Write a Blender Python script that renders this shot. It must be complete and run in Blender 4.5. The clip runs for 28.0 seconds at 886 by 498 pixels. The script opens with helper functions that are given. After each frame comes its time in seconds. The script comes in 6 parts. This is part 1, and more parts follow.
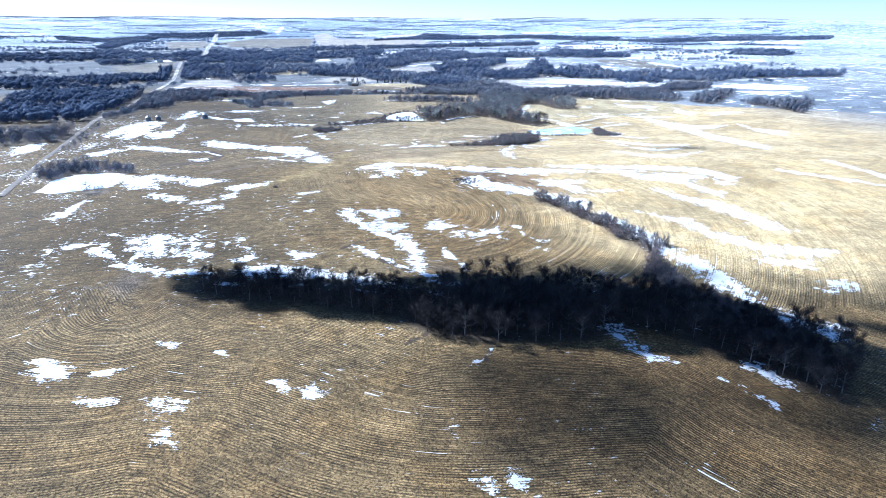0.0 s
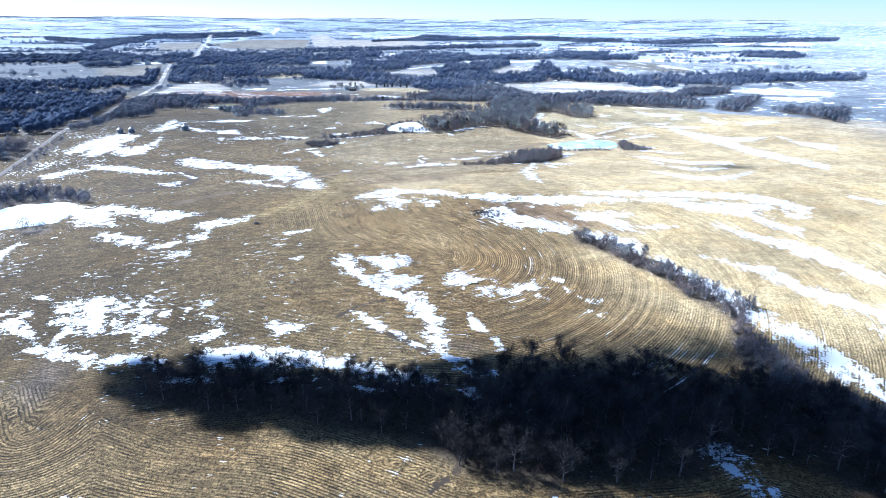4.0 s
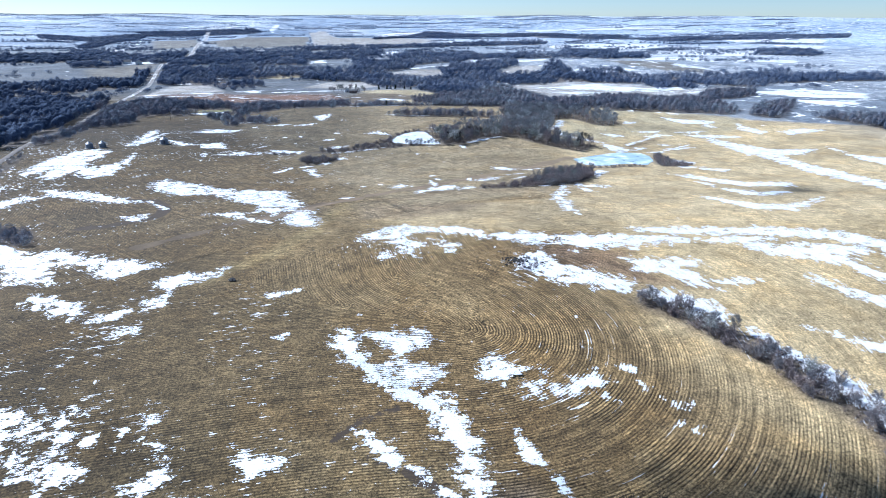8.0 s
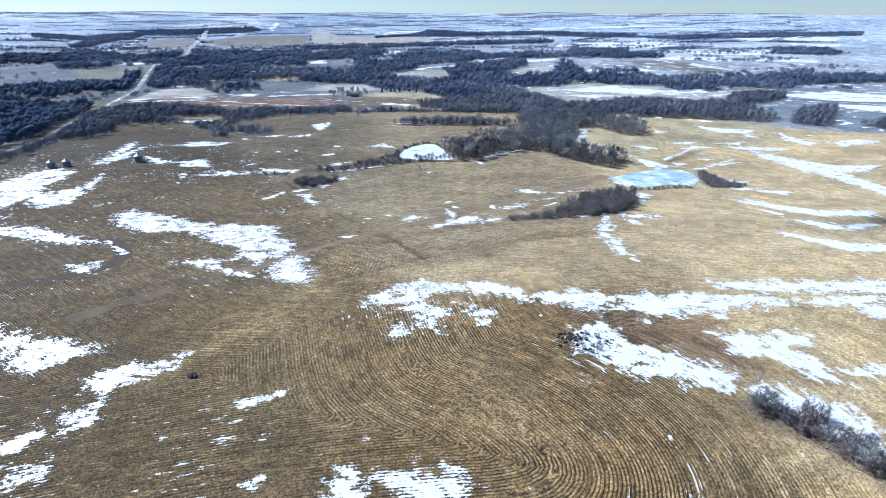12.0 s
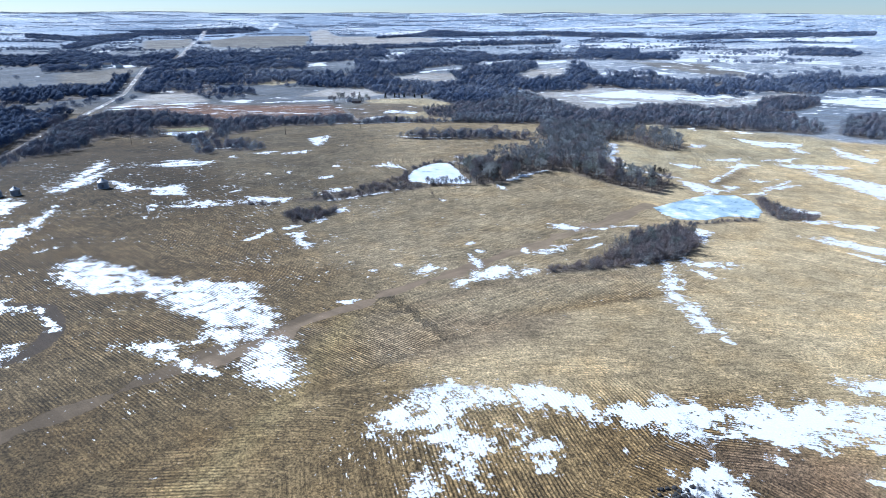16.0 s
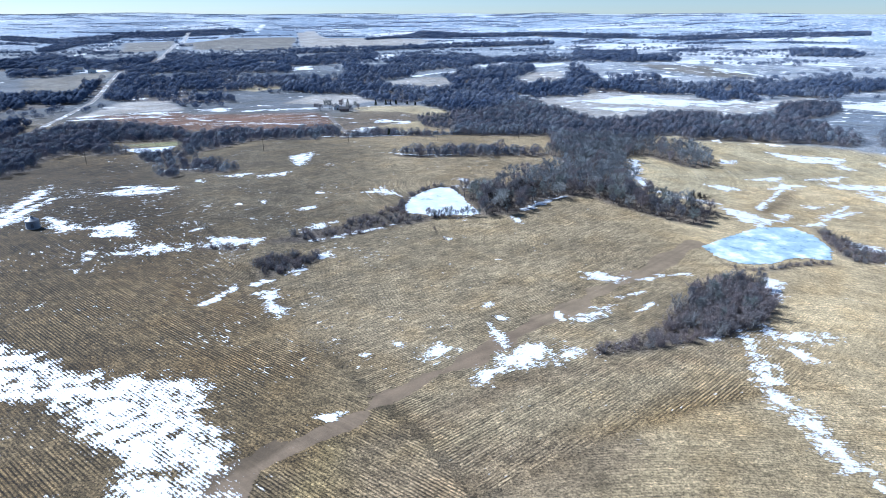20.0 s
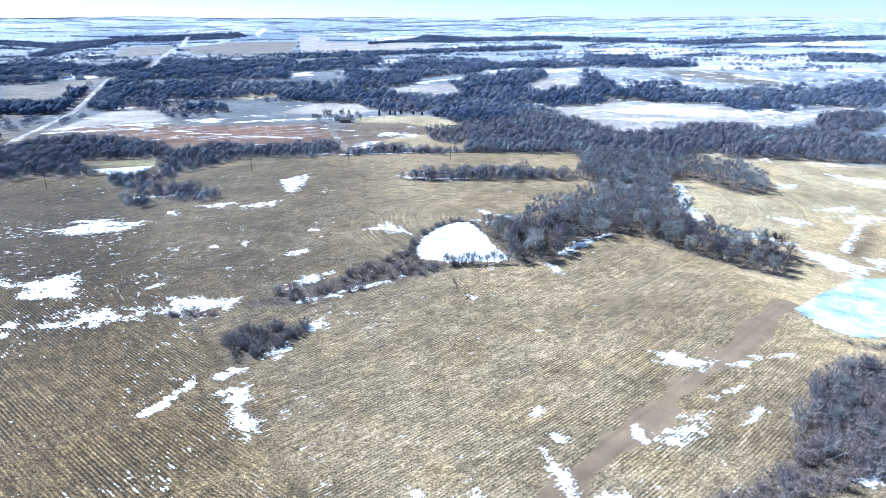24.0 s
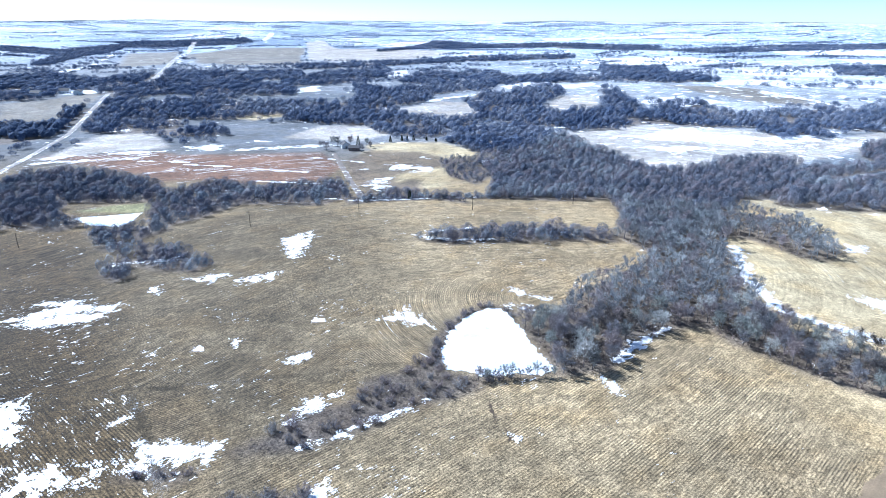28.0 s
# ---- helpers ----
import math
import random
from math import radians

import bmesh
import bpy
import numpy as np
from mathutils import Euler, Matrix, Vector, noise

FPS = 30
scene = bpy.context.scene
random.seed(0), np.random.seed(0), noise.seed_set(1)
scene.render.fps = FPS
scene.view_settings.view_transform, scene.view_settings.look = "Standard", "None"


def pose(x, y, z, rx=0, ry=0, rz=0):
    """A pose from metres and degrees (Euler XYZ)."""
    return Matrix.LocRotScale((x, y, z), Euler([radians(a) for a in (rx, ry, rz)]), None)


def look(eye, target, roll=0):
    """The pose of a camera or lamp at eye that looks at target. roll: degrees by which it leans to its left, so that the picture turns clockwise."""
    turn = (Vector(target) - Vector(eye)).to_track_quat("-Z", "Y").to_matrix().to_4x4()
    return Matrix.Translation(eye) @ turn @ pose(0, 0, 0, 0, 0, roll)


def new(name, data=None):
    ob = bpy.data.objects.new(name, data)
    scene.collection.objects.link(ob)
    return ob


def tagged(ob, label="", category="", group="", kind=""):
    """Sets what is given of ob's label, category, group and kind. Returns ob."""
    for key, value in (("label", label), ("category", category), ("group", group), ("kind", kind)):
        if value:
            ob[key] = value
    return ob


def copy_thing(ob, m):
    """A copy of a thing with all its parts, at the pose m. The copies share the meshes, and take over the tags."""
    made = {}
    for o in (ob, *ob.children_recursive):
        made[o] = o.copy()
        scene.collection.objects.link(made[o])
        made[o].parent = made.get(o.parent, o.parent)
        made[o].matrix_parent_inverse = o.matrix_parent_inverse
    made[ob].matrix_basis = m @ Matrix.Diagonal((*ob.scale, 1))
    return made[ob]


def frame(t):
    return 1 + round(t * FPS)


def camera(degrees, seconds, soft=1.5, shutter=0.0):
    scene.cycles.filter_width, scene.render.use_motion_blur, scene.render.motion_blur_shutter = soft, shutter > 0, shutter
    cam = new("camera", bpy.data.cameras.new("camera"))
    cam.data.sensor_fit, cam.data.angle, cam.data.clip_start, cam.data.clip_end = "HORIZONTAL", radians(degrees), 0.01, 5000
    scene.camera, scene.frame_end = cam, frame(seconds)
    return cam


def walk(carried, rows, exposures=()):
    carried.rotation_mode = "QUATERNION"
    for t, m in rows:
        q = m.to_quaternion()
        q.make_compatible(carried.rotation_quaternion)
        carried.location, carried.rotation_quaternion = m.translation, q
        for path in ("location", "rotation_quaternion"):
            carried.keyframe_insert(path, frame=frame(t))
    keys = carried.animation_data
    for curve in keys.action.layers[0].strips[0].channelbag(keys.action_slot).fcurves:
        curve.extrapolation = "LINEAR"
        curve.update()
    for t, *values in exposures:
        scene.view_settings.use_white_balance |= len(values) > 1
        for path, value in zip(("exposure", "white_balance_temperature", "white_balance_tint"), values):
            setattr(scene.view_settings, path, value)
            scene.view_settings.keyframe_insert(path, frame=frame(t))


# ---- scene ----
# ---- camera and its walk ----
SECONDS = 28.0
cam = camera(71.0, SECONDS, soft=0.65)
# seconds, place, heading (degrees, left positive), pitch, roll
ROWS = [
    (0.0, -0.00, 0.00, 81.27, -7.588, -20.409, 0.264),
    (0.5, 0.04, 7.02, 81.14, -7.626, -20.389, 0.266),
    (1.0, 0.02, 14.13, 81.03, -7.629, -20.352, 0.263),
    (1.5, -0.06, 21.34, 80.96, -7.651, -20.353, 0.277),
    (2.0, -0.17, 28.50, 80.89, -7.668, -20.352, 0.298),
    (2.5, -0.31, 35.61, 80.82, -7.688, -20.333, 0.323),
    (3.0, -0.43, 42.69, 80.72, -7.734, -20.322, 0.349),
    (3.5, -0.61, 49.68, 80.64, -7.810, -20.322, 0.359),
    (5.5, -1.44, 77.03, 81.10, -7.952, -20.386, 0.392),
    (6.0, -1.24, 83.94, 81.30, -7.889, -20.424, 0.384),
    (6.5, -1.07, 90.94, 81.46, -7.818, -20.477, 0.377),
    (7.0, -0.99, 97.96, 81.62, -7.799, -20.524, 0.354),
    (7.5, -1.02, 104.91, 81.76, -7.792, -20.575, 0.305),
    (8.0, -1.02, 111.72, 81.80, -7.788, -20.627, 0.249),
    (8.5, -0.98, 118.46, 81.72, -7.778, -20.610, 0.209),
    (9.0, -1.03, 125.26, 81.61, -7.743, -20.604, 0.192),
    (9.5, -1.21, 132.07, 81.47, -7.712, -20.644, 0.188),
    (10.0, -1.36, 138.88, 81.43, -7.700, -20.698, 0.190),
    (10.5, -1.47, 145.64, 81.53, -7.679, -20.735, 0.214),
    (11.0, -1.56, 152.36, 81.69, -7.665, -20.768, 0.231),
    (11.5, -1.62, 159.11, 81.83, -7.675, -20.804, 0.215),
    (12.0, -1.57, 165.88, 81.94, -7.669, -20.810, 0.193),
    (12.5, -1.48, 172.70, 82.08, -7.659, -20.804, 0.184),
    (14.5, -1.39, 199.78, 82.37, -7.499, -20.832, 0.180),
    (15.0, -1.40, 206.65, 82.36, -7.502, -20.838, 0.173),
    (15.5, -1.60, 213.79, 82.36, -7.534, -20.834, 0.172),
    (16.0, -1.88, 220.96, 82.32, -7.567, -20.833, 0.163),
    (16.5, -1.84, 228.08, 82.26, -7.907, -20.823, 0.124),
    (17.0, -1.63, 234.98, 82.22, -8.265, -20.819, 0.085),
    (17.5, -1.63, 241.78, 82.18, -8.377, -20.810, 0.078),
    (18.0, -1.65, 248.45, 82.11, -8.397, -20.811, 0.097),
    (18.5, -1.65, 255.14, 82.02, -8.413, -20.813, 0.099),
    (19.0, -1.48, 261.89, 81.95, -8.482, -20.809, 0.088),
    (19.5, -1.13, 268.57, 81.97, -8.538, -20.795, 0.053),
    (20.0, -0.64, 275.39, 82.01, -8.504, -20.772, 0.020),
    (20.5, -0.29, 282.21, 82.00, -8.477, -20.760, -0.013),
    (21.0, -0.06, 289.13, 81.93, -8.452, -20.733, -0.038),
    (21.5, 0.14, 296.12, 81.82, -8.422, -20.700, -0.056),
    (23.5, 0.77, 323.25, 81.03, -8.324, -20.452, -0.026),
    (24.0, 0.77, 329.72, 81.01, -8.292, -20.447, 0.027),
    (24.5, 0.77, 336.07, 81.26, -8.265, -20.472, 0.089),
    (25.0, 0.71, 342.31, 82.02, -8.233, -20.525, 0.132),
    (25.5, 0.63, 348.56, 83.62, -8.154, -20.458, 0.132),
    (26.0, 0.33, 354.51, 85.85, -8.021, -20.370, 0.101),
    (26.5, 0.09, 360.24, 88.44, -7.941, -20.317, 0.075),
    (27.0, 0.08, 365.99, 91.26, -7.885, -20.298, 0.099),
    (27.5, 0.13, 371.90, 94.18, -7.836, -20.308, 0.153),
    (28.0, 0.00, 378.00, 97.14, -7.681, -20.342, 0.220),
]


def aim(x, y, z, yaw, pitch, roll):
    a, b = radians(yaw), radians(pitch)
    return look((x, y, z), (x - math.sin(a) * math.cos(b), y + math.cos(a) * math.cos(b), z + math.sin(b)), roll)


# seconds, stops, kelvin, tint
EXPOSURES = [(0.0, 1.19, 4940, 8), (6.0, 1.02, 5000, 8), (7.2, 0.8, 5060, 8), (8.5, 0.66, 5070, 8), (19.0, 0.52, 5020, 8), (21.5, 0.85, 4950, 8), (24.0, 1.14, 4940, 8), (28.0, 1.22, 5040, 8)]
walk(cam, [(r[0], aim(*r[1:])) for r in ROWS], EXPOSURES)

# ---- world and sun ----
SUN_EL, SUN_AZ = radians(41), radians(-52)
SUN_DIR = Vector((math.sin(SUN_AZ) * math.cos(SUN_EL), math.cos(SUN_AZ) * math.cos(SUN_EL), math.sin(SUN_EL)))
world = bpy.data.worlds.new("world")
scene.world = world
world.use_nodes = True
wn = world.node_tree
sky = wn.nodes.new("ShaderNodeTexSky")
sky.sky_type = "NISHITA"
sky.sun_disc = False
sky.sun_elevation, sky.sun_rotation = SUN_EL, SUN_AZ
sky.air_density, sky.dust_density, sky.ozone_density = 0.7, 0.1, 2.0
wn.nodes["Background"].inputs["Strength"].default_value = 0.064
wn.links.new(sky.outputs[0], wn.nodes["Background"].inputs["Color"])
sun = new("sun", bpy.data.lights.new("sun", "SUN"))
sun.data.energy, sun.data.angle, sun.data.color = 4.5, radians(0.53), (1.0, 0.96, 0.9)
sun.matrix_world = look(SUN_DIR * 900, (0, 0, 0))

# ---- materials ----


def mat(name):
    m = bpy.data.materials.new(name)
    m.use_nodes = True
    t = m.node_tree
    return m, t, t.nodes["Principled BSDF"]


def node(t, kind, **sets):
    n = t.nodes.new(kind)
    for k, v in sets.items():
        if k in n.inputs:
            n.inputs[k].default_value = v
    return n


def math_node(t, op, a, b=None, c=None, clamp=False):
    n = t.nodes.new("ShaderNodeMath")
    n.operation, n.use_clamp = op, clamp
    for i, v in enumerate((a, b, c)):
        if v is None:
            continue
        if isinstance(v, (int, float)):
            n.inputs[i].default_value = v
        else:
            t.links.new(v, n.inputs[i])
    return n.outputs[0]


def attr(t, name, out="Fac"):
    n = t.nodes.new("ShaderNodeAttribute")
    n.attribute_name = name
    return n.outputs[out]


def noise_node(t, scale, detail=4.0, rough=0.55, coord=None, stretch=None):
    n = node(t, "ShaderNodeTexNoise", Scale=scale, Detail=detail, Roughness=rough)
    if coord is None:
        coord = t.nodes.new("ShaderNodeTexCoord").outputs["Object"]
    if stretch:
        mp = t.nodes.new("ShaderNodeMapping")
        mp.inputs["Scale"].default_value = stretch
        t.links.new(coord, mp.inputs["Vector"])
        coord = mp.outputs[0]
    t.links.new(coord, n.inputs["Vector"])
    return n.outputs["Fac"]


def ramp(t, fac, stops):
    n = t.nodes.new("ShaderNodeValToRGB")
    els = n.color_ramp.elements
    while len(els) < len(stops):
        els.new(0.5)
    for e, (p, c) in zip(els, stops):
        e.position, e.color = p, (*c, 1) if len(c) == 3 else c
    t.links.new(fac, n.inputs[0])
    return n.outputs["Color"]


def span(t, fac, a, b, c=0.0, d=1.0):
    n = t.nodes.new("ShaderNodeMapRange")
    n.interpolation_type = "SMOOTHSTEP"
    for i, v in enumerate((a, b, c, d)):
        n.inputs[i + 1].default_value = v
    t.links.new(fac, n.inputs[0])
    return n.outputs[0]


def mix(t, fac, a, b, blend="MIX"):
    n = t.nodes.new("ShaderNodeMix")
    n.data_type, n.blend_type = "RGBA", blend
    for slot, v in ((0, fac), (6, a), (7, b)):
        if isinstance(v, (int, float)):
            n.inputs[slot].default_value = v
        elif isinstance(v, tuple):
            n.inputs[slot].default_value = (*v, 1)
        else:
            t.links.new(v, n.inputs[slot])
    return n.outputs[2]


def bump(t, height, strength, distance, bsdf):
    n = node(t, "ShaderNodeBump", Strength=strength, Distance=distance)
    t.links.new(height, n.inputs["Height"])
    t.links.new(n.outputs[0], bsdf.inputs["Normal"])


SNOW = (0.9, 0.885, 0.86)


def furrows(t, row, wobble):
    """Rows 0.76 m apart: 1 on the row, 0 in the dark furrow between."""
    ph = math_node(t, "MULTIPLY_ADD", noise_node(t, 0.9, 3), wobble, row)
    wave = math_node(t, "SINE", math_node(t, "MULTIPLY", ph, 2 * math.pi / 0.76))
    return span(t, wave, -0.85, 0.3)


def ground_material():
    m, t, b = mat("stubble_and_soil")
    row, crop, fleck = attr(t, "row"), attr(t, "crop"), attr(t, "fleck")
    tint = attr(t, "tint", "Color")
    ridge = furrows(t, row, 0.3)
    seen = span(t, noise_node(t, 0.045, 4, 0.65), 0.36, 0.62, 0.22, 1.0)
    depth = math_node(t, "MULTIPLY", crop, seen)
    lines = math_node(t, "SUBTRACT", 1.0, math_node(t, "MULTIPLY", math_node(t, "SUBTRACT", 1.0, ridge), math_node(t, "MULTIPLY", depth, 0.9)))
    lines = math_node(t, "MULTIPLY_ADD", depth, 0.2, lines)
    # straw litter and clods
    litter = noise_node(t, 1.9, 6, 0.92)
    lay = t.nodes.new("ShaderNodeCombineXYZ")
    t.links.new(row, lay.inputs[0])
    t.links.new(math_node(t, "MULTIPLY", attr(t, "along"), 0.2), lay.inputs[1])
    clods = noise_node(t, 0.95, 5, 0.72, lay.outputs[0])
    grain = span(t, litter, 0.4, 0.6, -0.82, 1.0)
    grain = math_node(t, "ADD", math_node(t, "MULTIPLY", grain, math_node(t, "MULTIPLY_ADD", crop, 0.4, 0.6)), 1.0)
    # passes of the planter, a few metres wide
    one = node(t, "ShaderNodeTexNoise", Scale=0.5, Detail=5.0, Roughness=0.75)
    one.noise_dimensions = "1D"
    t.links.new(row, one.inputs["W"])
    passes = span(t, one.outputs["Fac"], 0.36, 0.64, -0.2, 0.2)
    passes = math_node(t, "MULTIPLY_ADD", passes, math_node(t, "MULTIPLY", math_node(t, "MULTIPLY_ADD", crop, 0.75, 0.25), math_node(t, "MULTIPLY_ADD", seen, 0.7, 0.3)), 1.0)
    big = noise_node(t, 0.022, 5, 0.6)
    mid = noise_node(t, 0.14, 5, 0.65)
    shade = math_node(t, "MULTIPLY", span(t, big, 0.34, 0.66, 0.8, 1.18), span(t, mid, 0.33, 0.67, 0.82, 1.16))
    shade = math_node(t, "MULTIPLY", math_node(t, "MULTIPLY", shade, passes), math_node(t, "MULTIPLY_ADD", span(t, clods, 0.38, 0.62, -0.36, 0.36), math_node(t, "MULTIPLY_ADD", crop, 0.7, 0.3), 1.0))
    mott = math_node(t, "MULTIPLY", span(t, noise_node(t, 0.75, 4, 0.8), 0.38, 0.62, 0.85, 1.17), span(t, noise_node(t, 0.3, 4, 0.75), 0.36, 0.64, 0.89, 1.11))
    val = math_node(t, "MULTIPLY", math_node(t, "MULTIPLY", math_node(t, "MULTIPLY", shade, mott), lines), grain)
    # bare wheel tracks and washed gullies, with crisp edges
    edge = math_node(t, "MULTIPLY_ADD", noise_node(t, 0.6, 6, 0.72), 3.6, -1.8)
    bare = span(t, math_node(t, "ADD", attr(t, "bare"), edge), -0.25, 0.25)
    smoothed = math_node(t, "MULTIPLY", math_node(t, "MULTIPLY", span(t, mid, 0.33, 0.67, 0.84, 1.14), math_node(t, "MULTIPLY_ADD", litter, 1.1, 0.45)), math_node(t, "MULTIPLY_ADD", passes, 0.6, 0.4))
    grey = t.nodes.new("ShaderNodeCombineColor")
    flat = t.nodes.new("ShaderNodeCombineColor")
    for i in range(3):
        t.links.new(val, grey.inputs[i])
        t.links.new(smoothed, flat.inputs[i])
    col = mix(t, 1.0, tint, grey.outputs[0], "MULTIPLY")
    # ochre and grey-brown drifts
    hue = noise_node(t, 0.06, 4, 0.6)
    col = mix(t, span(t, hue, 0.42, 0.72, 0.0, 0.4), col, mix(t, 1.0, col, (1.12, 0.97, 0.72), "MULTIPLY"))
    col = mix(t, bare, col, mix(t, 1.0, attr(t, "soil", "Color"), flat.outputs[0], "MULTIPLY"))
    # small leftovers of snow
    co = t.nodes.new("ShaderNodeTexCoord").outputs["Object"]
    strew = t.nodes.new("ShaderNodeCombineXYZ")
    t.links.new(row, strew.inputs[0])
    t.links.new(math_node(t, "MULTIPLY", attr(t, "along"), 0.45), strew.inputs[1])
    fl = math_node(t, "ADD", noise_node(t, 0.62, 6, 0.72, strew.outputs[0]), math_node(t, "MULTIPLY_ADD", noise_node(t, 0.05, 3, 0.6, co), 0.4, -0.2))
    fl = math_node(t, "MULTIPLY_ADD", ridge, 0.05, fl)
    fl = math_node(t, "MULTIPLY", span(t, math_node(t, "MULTIPLY_ADD", fleck, 0.2, fl), 0.785, 0.81), span(t, fleck, 0.02, 0.2))
    col = mix(t, fl, col, SNOW)
    # wide drifts on the far fields
    dr = math_node(t, "ADD", noise_node(t, 0.02, 8, 0.7, co, (1.0, 0.8, 1.0)), math_node(t, "MULTIPLY", attr(t, "drift"), 0.3))
    col = mix(t, span(t, dr, 0.79, 0.83), col, SNOW)
    scraps = math_node(t, "ADD", noise_node(t, 0.055, 5, 0.65, co, (0.8, 1.0, 1.0)), math_node(t, "MULTIPLY", attr(t, "drift"), 0.22))
    col = mix(t, span(t, scraps, 0.7, 0.725), col, SNOW)
    t.links.new(col, b.inputs["Base Color"])
    b.inputs["Roughness"].default_value = 0.9
    b.inputs["Specular IOR Level"].default_value = 0.25
    firm = math_node(t, "SUBTRACT", 1.0, bare)
    bump(t, math_node(t, "ADD", math_node(t, "MULTIPLY", math_node(t, "MULTIPLY", ridge, depth), firm), math_node(t, "MULTIPLY", litter, 1.6)), 0.6, 0.16, b)
    return m


def snow_material(name, big, fine_scale, along_share, amp):
    """Old snow that thins out along the rows: solid within, frayed and striped at its rim."""
    m, t, b = mat(name)
    cover, row = attr(t, "cover"), attr(t, "row")
    ridge = furrows(t, row, 0.5)
    lay = t.nodes.new("ShaderNodeCombineXYZ")
    t.links.new(row, lay.inputs[0])
    t.links.new(math_node(t, "MULTIPLY", attr(t, "along"), along_share), lay.inputs[1])
    n0 = math_node(t, "MULTIPLY_ADD", noise_node(t, big, 7, 0.68), 6.5 * amp, -3.25 * amp)
    n1 = math_node(t, "MULTIPLY_ADD", noise_node(t, big * 3.0, 6, 0.72, lay.outputs[0]), 4.5 * amp, -2.25 * amp)
    n2 = math_node(t, "MULTIPLY_ADD", noise_node(t, fine_scale, 5, 0.75), 3.6 * amp, -1.8 * amp)
    ditch = math_node(t, "MULTIPLY", math_node(t, "MULTIPLY_ADD", ridge, 1.9, -1.25), attr(t, "stripe"))
    f = math_node(t, "ADD", math_node(t, "ADD", cover, n0), math_node(t, "ADD", math_node(t, "ADD", ditch, n1), n2))
    mask = span(t, f, -0.1, 0.1)
    fine = noise_node(t, 2.5, 4, 0.6)
    col = mix(t, span(t, fine, 0.3, 0.75), (0.8, 0.81, 0.83), SNOW)
    t.links.new(col, b.inputs["Base Color"])
    b.inputs["Roughness"].default_value = 0.55
    bump(t, math_node(t, "MULTIPLY_ADD", ridge, 0.4, fine), 0.35, 0.1, b)
    tr = t.nodes.new("ShaderNodeBsdfTransparent")
    ms = t.nodes.new("ShaderNodeMixShader")
    t.links.new(mask, ms.inputs[0])
    t.links.new(tr.outputs[0], ms.inputs[1])
    t.links.new(b.outputs[0], ms.inputs[2])
    t.links.new(ms.outputs[0], t.nodes["Material Output"].inputs["Surface"])
    return m


def ice_material(name, tone, grey):
    m, t, b = mat(name)
    n = noise_node(t, 0.12, 6, 0.65)
    col = ramp(t, n, [(0.3, grey), (0.5, tone), (0.66, SNOW)])
    t.links.new(col, b.inputs["Base Color"])
    t.links.new(span(t, n, 0.35, 0.6, 0.25, 0.6), b.inputs["Roughness"])
    bump(t, noise_node(t, 1.2, 4), 0.15, 0.05, b)
    edge = math_node(t, "ADD", attr(t, "cover"), math_node(t, "MULTIPLY_ADD", noise_node(t, 0.5, 5, 0.65), 5.0, -2.5))
    tr, ms = t.nodes.new("ShaderNodeBsdfTransparent"), t.nodes.new("ShaderNodeMixShader")
    t.links.new(span(t, edge, -0.1, 0.1), ms.inputs[0])
    t.links.new(tr.outputs[0], ms.inputs[1])
    t.links.new(b.outputs[0], ms.inputs[2])
    t.links.new(ms.outputs[0], t.nodes["Material Output"].inputs["Surface"])
    return m


def bark_material(name, dark, light, island=False, russet=None):
    m, t, b = mat(name)
    dark, light = tuple(c * 0.88 for c in dark), tuple(c * 0.88 for c in light)
    if island:
        rnd = attr(t, "tone")
    else:
        rnd = t.nodes.new("ShaderNodeObjectInfo").outputs["Random"]
    if russet:
        half = tuple((x + y) * 0.48 for x, y in zip(dark, light))
        col = ramp(t, rnd, [(0.08, dark), (0.5, half), (0.62, russet), (0.7, half), (0.92, light)])
    else:
        col = mix(t, rnd, dark, light)
    n = noise_node(t, 1.4, 4, 0.7)
    col = mix(t, span(t, n, 0.3, 0.75, 0.0, 0.7), col, mix(t, 1.0, col, (1.7, 1.7, 1.75), "MULTIPLY"))
    t.links.new(col, b.inputs["Base Color"])
    b.inputs["Roughness"].default_value = 0.88
    b.inputs["Specular IOR Level"].default_value = 0.2
    return m


def twig_material(name, hues, gain=1.0):
    """Twigs of bare crowns: a hue for each tree, a tone for each twig."""
    m, t, b = mat(name)
    hue = ramp(t, t.nodes.new("ShaderNodeObjectInfo").outputs["Random"], hues)
    tone = math_node(t, "MULTIPLY_ADD", attr(t, "tone"), 1.15 * gain, 0.4 * gain)
    grey = t.nodes.new("ShaderNodeCombineColor")
    for i in range(3):
        t.links.new(tone, grey.inputs[i])
    t.links.new(mix(t, 1.0, hue, grey.outputs[0], "MULTIPLY"), b.inputs["Base Color"])
    b.inputs["Roughness"].default_value = 0.85
    b.inputs["Specular IOR Level"].default_value = 0.2
    return m


